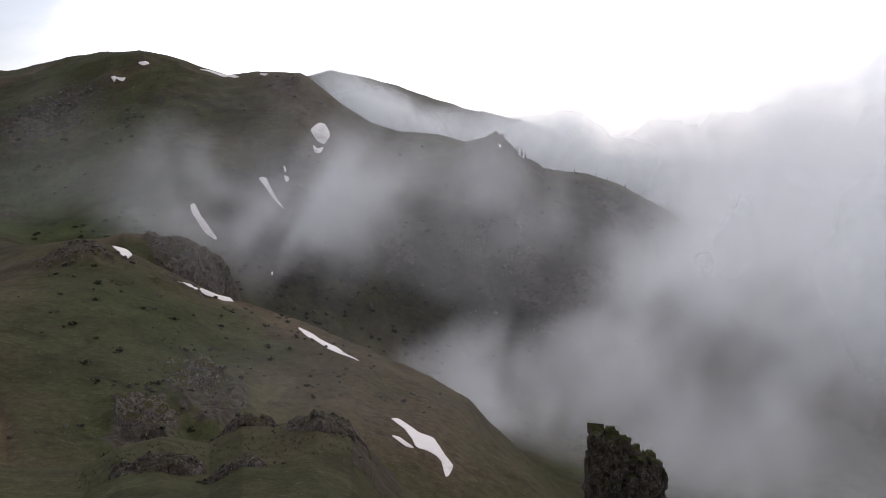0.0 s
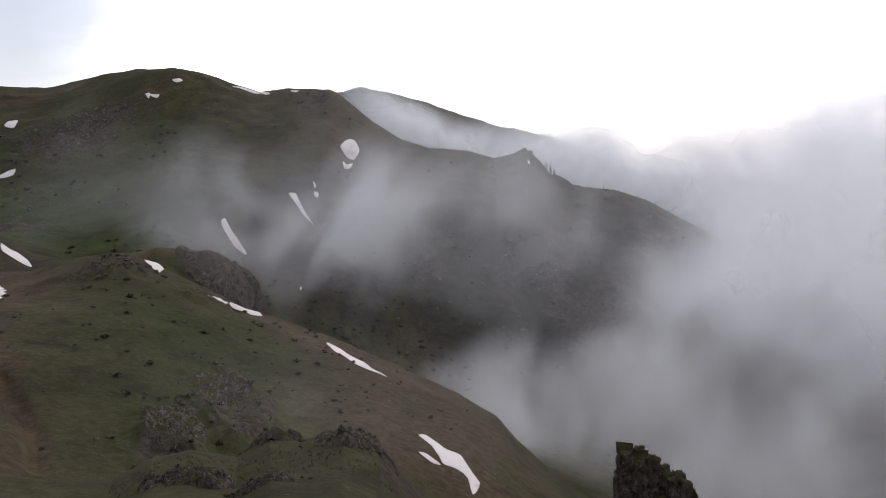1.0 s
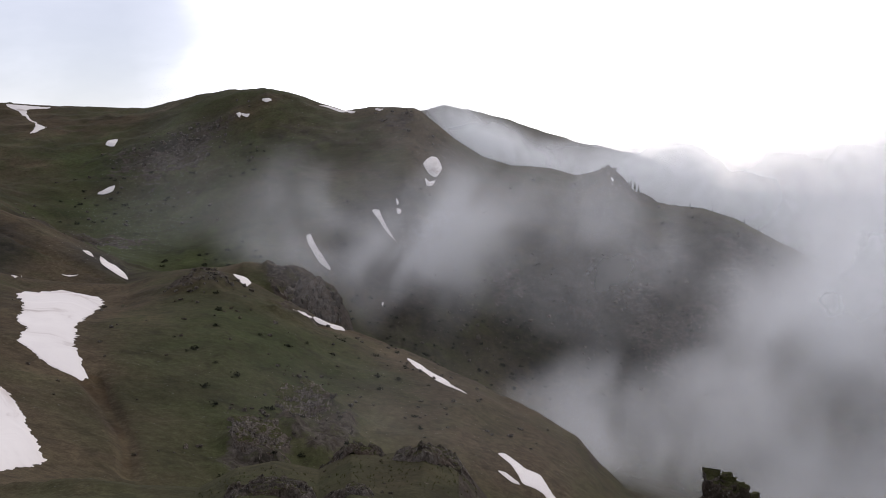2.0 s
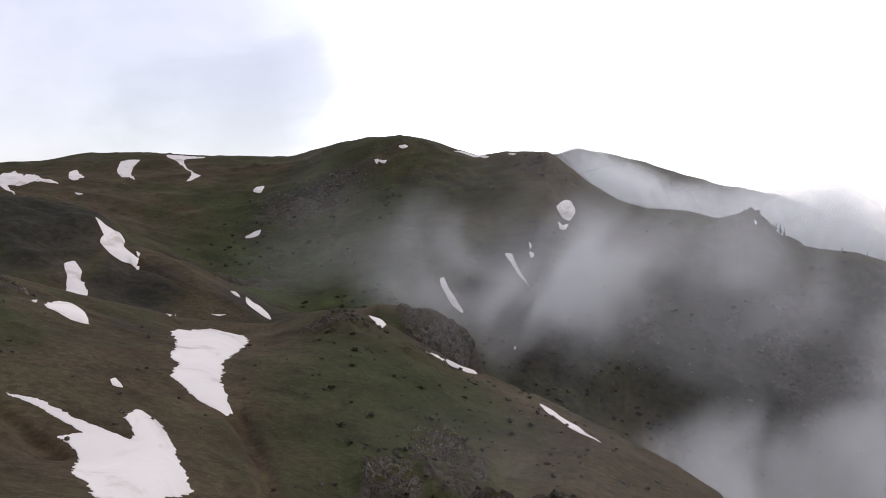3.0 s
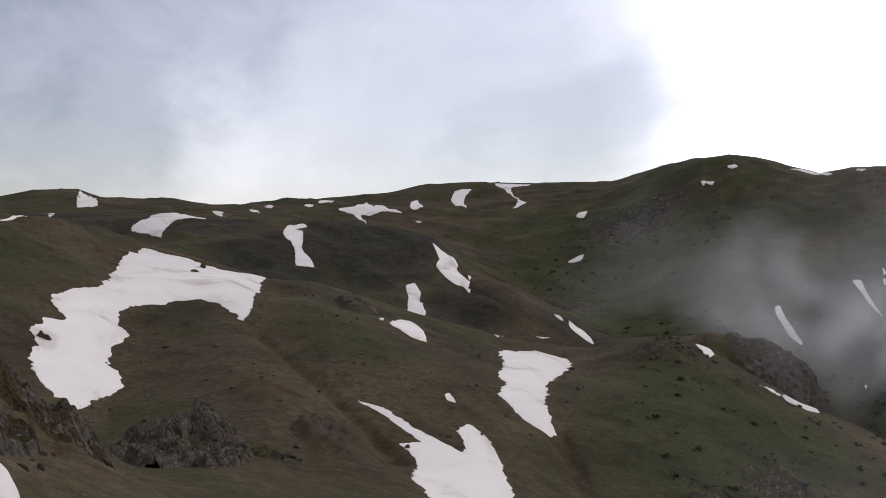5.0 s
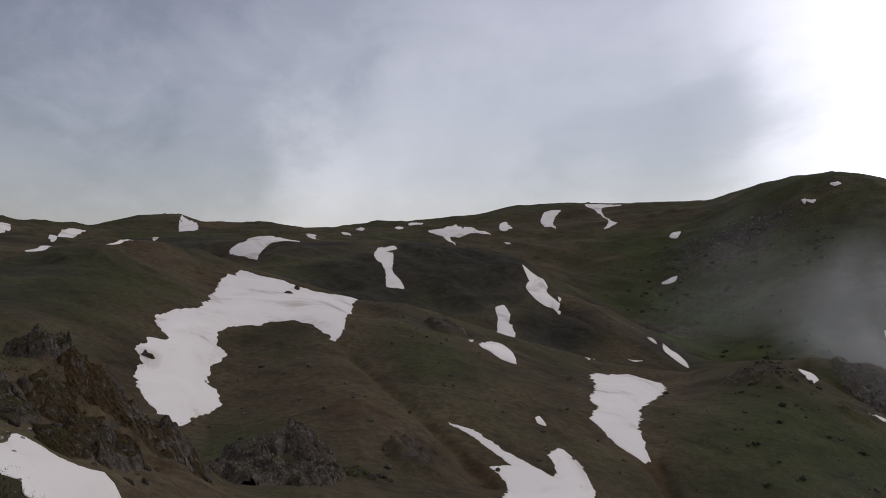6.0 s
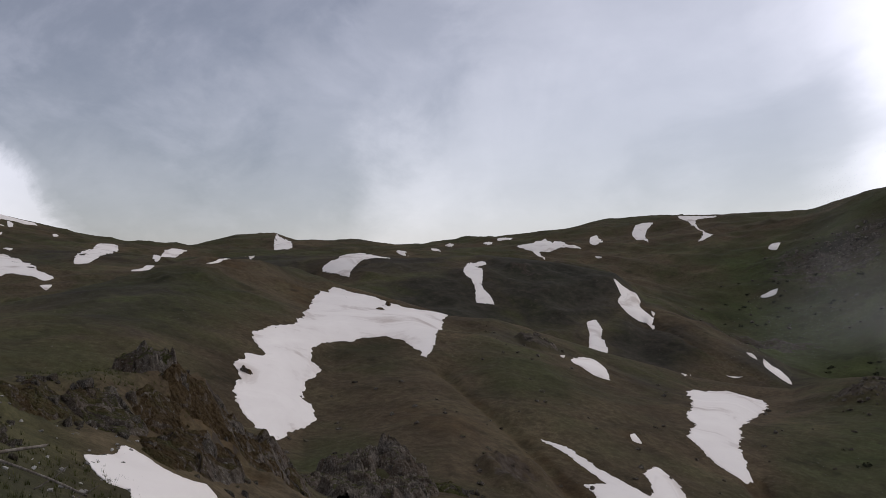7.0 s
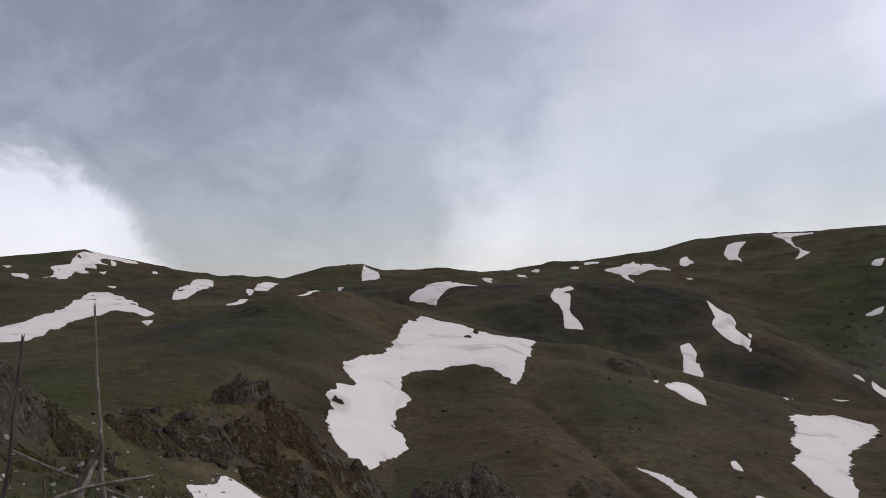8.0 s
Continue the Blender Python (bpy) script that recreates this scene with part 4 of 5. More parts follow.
mist_bank(SADDLE, -2.5, 1.6, 665, 8.5, 3.4, -22, 3.2, 18, 0.012, 0.4, 2)
mist_bank(SADDLE, -9.5, 0.4, 650, 10, 4.6, -20, 2.2, 19, 0.015, 0.3, 2)
mist_bank("thin mist drifting in front of the spur", 6, -15, 105, 24, 10, 8, 0.035, 20, 0.08, 0.7, 1)
mist_bank("faint haze hanging in the side valley", 20, -3, 240, 14, 8, 0, 0.10, 22, 0.05, 0.6, 1)
mist_bank("faint veil of haze over the gorge", -1, -5, 410, 30, 20, 0, 0.14, 21, 0.05, 0.5, 1)


# ---- crags and boulders ----
def at(bearing, distance):
    b = radians(bearing)
    return -math.sin(b) * distance, math.cos(b) * distance


def height_at(x, y):
    return float(ground(np.array([x]), np.array([y]))[0])


def rock_mesh(seed, points=17, cut=0.07):
    """A jointed, angular block about two metres across, with chipped edges and a rough skin."""
    rng = random.Random(seed)
    bm = bmesh.new()
    for k in range(points):
        d = Vector((rng.gauss(0, 1), rng.gauss(0, 1), rng.gauss(0, 1))).normalized()
        d = Vector([math.copysign(abs(c) ** 0.6, c) for c in d])
        bm.verts.new(d * rng.uniform(0.72, 1.0))
    hull = bmesh.ops.convex_hull(bm, input=bm.verts)
    bmesh.ops.delete(bm, geom=list({g for g in hull["geom_interior"] + hull["geom_unused"] if isinstance(g, bmesh.types.BMVert)}), context="VERTS")
    bmesh.ops.dissolve_limit(bm, angle_limit=radians(14), verts=bm.verts, edges=bm.edges)
    bmesh.ops.bevel(bm, geom=bm.edges[:], offset=cut, segments=1, profile=0.5, affect="EDGES")
    bmesh.ops.triangulate(bm, faces=bm.faces)
    bmesh.ops.subdivide_edges(bm, edges=[e for e in bm.edges if e.calc_length() > 0.45], cuts=1)
    bmesh.ops.triangulate(bm, faces=bm.faces)
    for v in bm.verts:
        q = v.co * 2.1 + Vector((seed * 3.1, 0, 0))
        v.co *= 1 + 0.09 * noise.noise(q) + 0.06 * noise.noise(q * 2.9)
    me = bpy.data.meshes.new("rock_block")
    bm.to_mesh(me)
    bm.free()
    me.materials.append(ROCK)
    return me


BLOCKS = [rock_mesh(k, 13 + k % 7) for k in range(16)]


def crag(name, label, category, bearing, distance):
    root = new(name)
    x, y = at(bearing, distance)
    root.location = (x, y, height_at(x, y))
    return tagged(root, label, category)


def block(root, bearing, distance, z, size, spin, seed, tilt=0):
    """One block of a crag. z: its middle, or None to sit half sunk in the ground."""
    x, y = at(bearing, distance)
    if z is None:
        z = height_at(x, y) + size[2] * 0.25
    ob = new("rock_block", BLOCKS[seed % len(BLOCKS)])
    ob.parent = root
    ob.matrix_local = Matrix.Translation(Vector((x, y, z)) - root.location) @ pose(0, 0, 0, tilt, tilt * 0.6, spin) @ Matrix.Diagonal((*[0.5 * s for s in size], 1))
    return ob


def heap(root, bearing, distance, wide, deep, count, small, large, tall, seed, lift=0.0, sink=0.0):
    """Blocks crowded on a patch of ground, upright where tall is above 1; lift heaps them up towards the middle."""
    rng = random.Random(seed)
    for k in range(count):
        u, v = max(-1.6, min(1.6, rng.gauss(0, 0.55))), max(-1.6, min(1.6, rng.gauss(0, 0.55)))
        s = small + (large - small) * rng.random() ** 2
        b, d = bearing + u * wide, distance + v * deep
        x, y = at(b, d)
        z = height_at(x, y) + s * tall * (rng.uniform(-0.05, 0.3) - sink) + lift * math.exp(-1.5 * (u * u + v * v)) * rng.random()
        block(root, b, d, z, (s * rng.uniform(0.7, 1.2), s * rng.uniform(0.7, 1.1), s * tall * rng.uniform(0.8, 1.25)), rng.uniform(0, 360), rng.randrange(99), rng.uniform(-18, 18))


def cells(x, y, size, seed):
    """Jointed rock: for each plan point a random number and tilt of its block, and the distance from the block's joint."""
    u, v = x / size, y / size
    iu, iv = np.floor(u).astype(np.int64), np.floor(v).astype(np.int64)
    near, after, pick = np.full_like(u, 9.0), np.full_like(u, 9.0), [np.zeros_like(u) for _ in range(3)]
    for a in (-1, 0, 1):
        for c in (-1, 0, 1):
            du = u - (iu + a + 0.1 + 0.8 * lattice(iu + a, iv + c, seed))
            dv = v - (iv + c + 0.1 + 0.8 * lattice(iu + a, iv + c, seed + 7))
            d = np.hypot(du, dv)
            first = d < near
            after = np.where(first, near, np.minimum(after, d))
            tilt = (lattice(iu + a, iv + c, seed + 11) - 0.5) * du + (lattice(iu + a, iv + c, seed + 17) - 0.5) * dv
            pick[0] = np.where(first, lattice(iu + a, iv + c, seed + 23), pick[0])
            pick[1] = np.where(first, tilt, pick[1])
            near = np.minimum(near, d)
    return pick[0], pick[1], (after - near) * size


def bluff(root, bearing, distance, wide, deep, tall, cell, seed, dry=0.3, n=150, bare=0.0):
    """A rough mass of jointed rock that breaks out of the ground, turf on its ledges. wide in degrees, deep and tall in metres."""
    u, v = np.meshgrid(np.linspace(-1, 1, n), np.linspace(-1, 1, n))
    b, r = np.radians(bearing + u * wide), distance + v * deep
    x, y = (-np.sin(b) * r).ravel(), (np.cos(b) * r).ravel()
    wx, wy = x + 0.3 * cell * rough(x, y, cell, 3, seed), y + 0.3 * cell * rough(x, y, cell, 3, seed + 3)
    mass = np.clip((1 - (u * u + v * v).ravel() + 0.45 * rough(x, y, cell * 2.5, 3, seed + 5)) * 1.7, 0, 1)
    mass = mass * mass * (3 - 2 * mass)
    one, lean, gap = cells(wx * 1.25, wy * 0.85, cell, seed)
    two, lean_two, gap_two = cells(wx, wy, cell * 0.42, seed + 31)
    h = tall * (0.30 + 0.45 * one + 0.35 * lean + 0.15 * two + 0.12 * lean_two + 0.16 * rough(x, y, cell * 3, 3, seed + 9))
    h = h - 0.22 * tall * np.exp(-(gap / (0.07 * cell)) ** 2) - 0.07 * tall * np.exp(-(gap_two / (0.04 * cell)) ** 2) + 0.03 * tall * rough(x, y, cell * 0.25, 3, seed + 13)
    h = h.reshape(n, n)
    for _ in range(2):
        h[1:-1, 1:-1] = (2 * h[1:-1, 1:-1] + h[:-2, 1:-1] + h[2:, 1:-1] + h[1:-1, :-2] + h[1:-1, 2:]) / 6
    h = h.ravel()
    z = ground(x, y) - 0.12 * tall - 0.1 + mass * (h + 0.12 * tall)
    o = root.location
    me = grid_mesh("rock_face", np.stack([x - o.x, y - o.y, z - o.z], 1), n, n)
    spread(me, "dryness", np.full_like(x, dry))
    spread(me, "bare_rock", np.full_like(x, bare))
    me.materials.append(CRAG)
    new("rock_face", me).parent = root


def column(root, bearing, distance, top, foot, wide, deep, seed):
    """An upright rock column with a broken, cracked skin."""
    cx, cy = at(bearing, distance)
    n, m = 72, 90
    a, f = np.meshgrid(np.linspace(0, 2 * np.pi, n, endpoint=False) + 0.5 * np.pi, np.linspace(0, 1, m))
    z = foot + (top - foot) * np.clip(f * 1.08, 0, 1)
    cap = np.clip((1 - f) / 0.075, 0, 1) ** 0.5
    ca, sa = np.cos(a), np.sin(a)
    square = 1 / np.maximum(np.abs(ca), np.abs(sa)) ** 0.75
    s = a * 0.62 * wide
    one, lean, gap = cells(s, z * 0.75 + 0.2 * ca, 0.8, seed)
    two, lean_two, gap_two = cells(s, z * 0.9, 0.34, seed + 5)
    skin = 1 + 0.26 * (one - 0.5) + 0.3 * lean + 0.12 * (two - 0.5) + 0.15 * lean_two - 0.14 * np.exp(-(gap / 0.06) ** 2) + 0.06 * rough(s.ravel() * 2, z.ravel(), 0.4, 3, seed).reshape(z.shape)
    skin = skin * square * cap * (1.12 - 0.3 * f)
    z = z + 0.5 * (one - 0.5) * np.clip((f - 0.8) / 0.1, 0, 1) + 0.25 * (two - 0.5) * np.clip((f - 0.8) / 0.1, 0, 1)
    x, y = cx + 0.5 * wide * skin * ca, cy + 0.5 * deep * skin * sa
    o = root.location
    me = grid_mesh("rock_column", np.stack([(x - o.x).ravel(), (y - o.y).ravel(), (z - o.z).ravel()], 1), m, n, True)
    spread(me, "dryness", np.zeros(m * n))
    spread(me, "bare_rock", np.full(m * n, 0.22))
    me.materials.append(CRAG)
    new("rock_column", me).parent = root


# a lone rock tower over the gorge
tower = crag("rock_tower", "dark lichen-covered rock tower standing above the misty gorge", "rock", -12.6, 45)
for k, (b, d, top, wide, deep) in enumerate([(-11.75, 45, -13.95, 1.9, 2.0), (-12.6, 44.7, -14.25, 1.5, 1.6), (-11.3, 44.6, -15.6, 1.2, 1.4), (-13.5, 45, -15.1, 1.5, 1.6), (-14.7, 44.8, -15.3, 1.5, 1.8), (-15.3, 45, -16.0, 1.2, 1.5), (-14.1, 44.4, -16.2, 1.4, 1.3), (-12.3, 44.2, -16.4, 1.6, 1.3)]):
    column(tower, b, d, top - 0.25, -24.5, wide, deep, 3 + 9 * k)

front = crag("rock_outcrop", "rough grey outcrop with grass between its blocks", "rock", 19.0, 42)
bluff(front, 19.0, 42.5, 3.4, 2.0, 0.9, 0.8, 101, 0.0, 150, 0.42)
heap(front, 19.2, 42.5, 2.2, 1.2, 40, 0.15, 0.6, 0.9, 1, 0.2, 0.2)
front_two = crag("rock_outcrop", "mossy brown outcrop breaking through the turf", "rock", 13, 52)
bluff(front_two, 12.6, 51.5, 2.6, 2.0, 0.9, 0.8, 102, 0.05, 150, 0.42)
heap(front_two, 12.9, 52, 1.8, 1.2, 30, 0.2, 0.8, 0.9, 2, 0.2, 0.25)
front_three = crag("rock_outcrop", "dark rounded outcrop on the brink of the gorge", "rock", 7, 49)
bluff(front_three, 7.4, 49, 3.4, 2.6, 1.05, 1.0, 103, 0.0, 150, 0.42)
heap(front_three, 7.2, 49, 2.2, 2.0, 46, 0.2, 0.9, 1.0, 3, 0.2, 0.25)
front_four = crag("rock_outcrop", "pale weathered stones in the grass below the lookout", "rock", 14, 39)
bluff(front_four, 13.8, 39.6, 2.6, 1.4, 0.55, 0.5, 104, -0.1, 150, 0.5)
heap(front_four, 13.8, 39.6, 2.4, 0.9, 40, 0.12, 0.5, 0.8, 4, 0.1, 0.1)

knob = crag("rock_crag", "jagged grey crag crowning the grassy shoulder", "rock", 70.2, 41)
bluff(knob, 70.0, 41, 2.1, 1.6, 1.4, 0.75, 105, 0.0, 150, 0.2)
heap(knob, 69.9, 41, 1.2, 0.9, 26, 0.2, 0.7, 1.0, 5, 0.35, 0.1)
heap(knob, 72.0, 41, 1.0, 1.0, 10, 0.25, 0.6, 0.8, 6, 0.1, 0.2)
face = crag("rock_cliff", "broken dark cliff falling from the shoulder, rusty turf on its ledges", "cliff", 65, 42)
bluff(face, 66.8, 40, 3.0, 4.2, 0.55, 1.2, 106, 0.55, 190, -0.1)
bluff(face, 63.6, 43, 2.9, 4.5, 0.75, 1.4, 107, 0.5, 190, 0.12)
bluff(face, 69.2, 34.5, 2.4, 2.4, 0.5, 0.9, 123, 0.5, 190, 0.0)
bluff(face, 68.6, 29.5, 2.4, 1.8, 0.45, 0.8, 124, 0.4, 150, 0.0)
bluff(face, 61.0, 46, 2.4, 5.0, 0.87, 1.6, 108, 0.45, 190, 0.15)
bluff(face, 66.6, 32, 3.2, 3.0, 0.74, 1.1, 109, 0.5, 190, 0.15)
heap(face, 65.0, 42, 3.6, 4.0, 40, 0.2, 0.8, 1.2, 7, 0, 0.35)
heap(face, 66.0, 32, 2.6, 2.6, 40, 0.25, 0.9, 1.5, 18, 0, 0.3)
heap(face, 61.0, 46, 1.8, 5.0, 34, 0.3, 1.1, 1.5, 28, 0, 0.35)
boulders = crag("rock_crag", "rounded grey boulders above a tongue of snow", "rock", 72.5, 33)
bluff(boulders, 72.4, 31.6, 2.8, 2.0, 0.55, 1.0, 110, 0.3, 190, 0.3)
bluff(boulders, 76.2, 30, 2.6, 2.0, 0.25, 0.5, 111, 0.4, 150, 0.15)
for b, d, z, s, spin, k in [(72.7, 34, -4.35, (1.5, 1.4, 1.3), 20, 1), (70.9, 34, -4.6, (0.8, 0.9, 1.5), 50, 4), (71.4, 33.6, -5.2, (1.2, 1.2, 1.6), 80, 6), (73.4, 32.5, -5.2, (2.0, 1.6, 1.6), 10, 8), (74.9, 33, -4.6, (1.4, 1.2, 0.9), 35, 3), (72.0, 32.4, -5.7, (1.5, 1.3, 1.7), 66, 9)]:
    block(boulders, b, d, z, s, spin, k)
heap(boulders, 75.5, 31, 2.6, 2.4, 44, 0.12, 0.6, 0.9, 9, 0, 0.1)
heap(boulders, 72.2, 31.2, 2.0, 1.6, 40, 0.2, 0.7, 1.2, 29, 0, 0.15)
side = crag("rock_crag", "lichened grey crag beside the dead poles", "rock", 83.5, 24)
bluff(side, 84.4, 24, 2.6, 1.7, 0.56, 0.6, 112, 0.1, 150, 0.3)
bluff(side, 84.0, 21.0, 3.0, 1.8, 0.3, 0.5, 127, 0.2, 150, 0.15)
bluff(side, 80.2, 25, 2.6, 2.0, 0.31, 0.45, 113, 0.4, 150, 0.1)
heap(side, 84.3, 24, 1.8, 1.2, 34, 0.15, 0.5, 0.9, 10, 0.1, 0.25)
heap(side, 80.5, 25, 2.4, 1.8, 40, 0.1, 0.4, 0.8, 11, 0.0, 0.15)
heap(side, 78.8, 23, 2.0, 3.0, 14, 0.2, 0.5, 0.9, 12, 0.0)
buttress = crag("rock_buttress", "dark cracked buttress standing out of the green slope", "rock", 56.8, 92)
bluff(buttress, 57.2, 90, 2.4, 7, 3.2, 2.0, 114, 0.0, 190, 0.42)
bluff(buttress, 58.6, 80, 2.4, 5, 1.6, 1.5, 115, 0.0, 150, 0.42)
bluff(buttress, 56.6, 72, 2.6, 7, 2.0, 1.4, 125, 0.0, 190, 0.4)
heap(buttress, 57.4, 88, 1.8, 5.0, 40, 0.5, 1.8, 1.4, 13, 0.8, 0.3)
buttress_two = crag("rock_buttress", "dark cracked buttress beside a narrow grassy gap", "rock", 53.8, 92)
bluff(buttress_two, 53.6, 91, 2.2, 7, 3.3, 2.0, 116, 0.0, 190, 0.42)
bluff(buttress_two, 52.6, 82, 2.0, 4, 1.5, 1.4, 117, 0.1, 150, 0.4)
bluff(buttress_two, 53.4, 74, 2.2, 6, 1.8, 1.3, 126, 0.0, 190, 0.4)
heap(buttress_two, 53.5, 89, 1.6, 5.0, 40, 0.5, 1.8, 1.4, 14, 0.8, 0.3)
low = crag("rock_outcrop", "low dark outcrop in the brown turf", "rock", 50, 82)
bluff(low, 49.8, 84, 1.8, 3, 0.81, 1.0, 118, 0.2)
heap(low, 49.8, 84, 1.4, 2.0, 26, 0.3, 1.0, 1.0, 15)
far_knob = crag("rock_outcrop", "small dark outcrop beside a leaf of snow", "rock", 43.5, 212)
bluff(far_knob, 43.9, 213, 1.3, 5, 1.86, 1.8, 119, 0.1, 150, 0.4)
heap(far_knob, 43.9, 213, 1.0, 4, 30, 0.6, 2.0, 1.0, 16)
slope_rocks = crag("rock_outcrop", "scattered grey rocks in the slope above the lookout's outcrop", "rock", 20.5, 112)
bluff(slope_rocks, 19.6, 116, 2.2, 9, 0.99, 1.6, 120, 0.1, 150, 0.4)
heap(slope_rocks, 19.8, 120, 2.2, 12, 90, 0.25, 1.1, 0.9, 17, 0, 0.1)
brow_rocks = crag("rock_outcrop", "dark rocks on the brow of the spur beside a snow patch", "rock", 23, 215)
heap(brow_rocks, 23.4, 212, 2.0, 9, 80, 0.4, 1.8, 0.9, 19)
mid_rocks = crag("rock_outcrop", "broken rocks strewn down the middle of the spur", "rock", 15.5, 135)
bluff(mid_rocks, 16.6, 138, 2.0, 12, 0.99, 1.6, 121, 0.1, 150, 0.4)
heap(mid_rocks, 16.6, 140, 2.6, 16, 100, 0.25, 1.2, 0.9, 20, 0, 0.1)
pinnacle = crag("rock_crag", "small peaked crag on the skyline of the ridge", "rock", -3.9, 590)
heap(pinnacle, -4.0, 590, 0.5, 6, 14, 2.0, 4.5, 1.0, 21, 0.3, 0.3)
gorge_cliff = crag("rock_cliff", "pale brown cliff dropping into the gorge behind the spur", "cliff", 16.8, 272)
bluff(gorge_cliff, 16.4, 268, 2.0, 11, 2.4, 3.0, 122, -0.4, 190, 0.5)
heap(gorge_cliff, 16.2, 266, 1.9, 9, 110, 1.0, 4.2, 1.8, 22, 0, 0.2)
for b, d, wide, deep, count, large, seed in [(26.4, 605, 2.6, 26, 60, 4.6, 41), (22.6, 600, 2.0, 22, 40, 4.2, 42), (31.5, 455, 1.6, 20, 36, 3.4, 43), (10.5, 590, 1.5, 14, 24, 3.6, 44), (3.5, 420, 4.0, 30, 50, 3.0, 45), (-3.5, 450, 4.5, 30, 50, 3.4, 46)]:
    high = crag("rock_outcrop", "dark rocks breaking through the high mountainside turf", "rock", b, d)
    heap(high, b, d, wide, deep, count, 0.9, large, 1.1, seed, 0, 0.1)


def islet(bearing, distance, wide, deep, seed):
    """A low island of brown turf and stones that has melted out of the snow."""
    root = crag("turf_islet", "brown turf and dark stones melted out of the snow sheet", "turf", bearing, distance)
    n, m = 40, 12
    a, f = np.meshgrid(np.linspace(0, 2 * np.pi, n, endpoint=False), np.linspace(0.02, 1, m))
    reach = f * (1 + 0.3 * rough(2 * np.cos(a).ravel(), 2 * np.sin(a).ravel(), 0.8, 3, seed).reshape(a.shape))
    b, r = np.radians(bearing) + reach * np.radians(wide) * np.cos(a), distance + reach * deep * np.sin(a)
    x, y = (-np.sin(b) * r).ravel(), (np.cos(b) * r).ravel()
    z = ground(x, y, False) + 1.1 - 2.2 * np.ravel(f) ** 2.5
    z = z + ground(x, y).mean() - ground(x, y, False).mean()
    o = root.location
    me = grid_mesh("turf", np.stack([x - o.x, y - o.y, z - o.z], 1), m, n, True)
    spread(me, "dryness", np.ones_like(x))
    spread(me, "bare_rock", np.zeros_like(x))
    me.materials.append(CRAG)
    new("turf", me).parent = root
    heap(root, bearing, distance, wide * 0.6, deep * 0.5, 7, 0.4, 1.1, 0.7, seed, 0, -0.6)


islet(55.00, 225.5, 0.50, 3.0, 70)
islet(54.45, 237.3, 0.28, 2.5, 71)
islet(63.64, 141.8, 0.35, 1.4, 72)
islet(64.02, 142.7, 0.22, 1.2, 73)


# ---- loose stones, scrub and trees ----
def scatter(name, label, category, count, make, seed, spots):
    """Many small things of one kind joined in one mesh. spots: bearing, distance, spread in degrees and metres, share."""
    rng = random.Random(seed)
    bm = bmesh.new()
    total = sum(s[4] for s in spots)
    for bearing, distance, wide, deep, share in spots:
        plan = np.array([at(bearing + rng.uniform(-1, 1) * wide, distance + rng.uniform(-1, 1) * deep) for k in range(int(count * share / total))])
        for (x, y), z in zip(plan, ground(plan[:, 0], plan[:, 1])):
            make(bm, Vector((x, y, z)), rng, math.hypot(x, y))
    me = bpy.data.meshes.new(name)
    bm.to_mesh(me)
    bm.free()
    return tagged(new(name, me), label, category, kind="stuff")


def stone(bm, p, rng, dist):
    s = rng.uniform(0.15, 0.5) * (0.4 + dist / 230) * (0.3 if dist < 60 else 1)
    m = Matrix.Translation(p + Vector((0, 0, s * 0.25))) @ pose(0, 0, 0, rng.uniform(-30, 30), rng.uniform(-30, 30), rng.uniform(0, 360)) @ Matrix.Diagonal((s * rng.uniform(0.8, 1.7), s, s * rng.uniform(0.5, 0.9), 1))
    out = bmesh.ops.create_icosphere(bm, subdivisions=1, radius=1, matrix=m)
    for v in out["verts"]:
        v.co += Vector((rng.uniform(-1, 1), rng.uniform(-1, 1), rng.uniform(-1, 1))) * s * 0.25


def shrub(bm, p, rng, dist):
    s = rng.uniform(0.4, 1.1) * (0.35 + dist / 420)
    for k in range(46):
        d = Vector((rng.gauss(0, 0.5), rng.gauss(0, 0.5), abs(rng.gauss(0, 0.4)))) * s
        w = s * rng.uniform(0.18, 0.34)
        a, b = Vector((rng.gauss(0, 1), rng.gauss(0, 1), rng.gauss(0, 1))).normalized() * w, Vector((rng.gauss(0, 1), rng.gauss(0, 1), rng.gauss(0, 1))).normalized() * w
        bm.faces.new([bm.verts.new(p + d + q) for q in (a, b, -a * 0.8, -b * 0.9)])


SLOPES = [(18, 150, 12, 60, 5), (5, 165, 8, 30, 2), (40, 160, 8, 60, 3), (54, 120, 8, 30, 2), (0, 470, 14, 100, 4), (27, 530, 8, 60, 2)]
stones = scatter("loose_stones", "grey loose stones strewn over the turf", "stones", 380, stone, 5, SLOPES + [(14, 45, 9, 4, 2)])
stones.data.materials.append(ROCK)
chips = scatter("loose_stones", "small pale stones lying in the grass by the dead poles", "stones", 170, stone, 15, [(78, 16, 8, 5, 3), (75, 25, 5, 5, 2)])
chips.data.materials.append(PALE)
scrub = scatter("juniper_scrub", "low dark juniper bushes dotted over the slopes", "shrubs", 620, shrub, 6,
                [(17, 150, 9, 50, 1), (8, 360, 9, 40, 3), (-2, 400, 12, 70, 5), (20, 420, 6, 30, 1.5), (-14, 480, 9, 60, 2.5), (26, 540, 7, 40, 1), (3, 300, 5, 40, 2)])
scrub.data.materials.append(SCRUB)


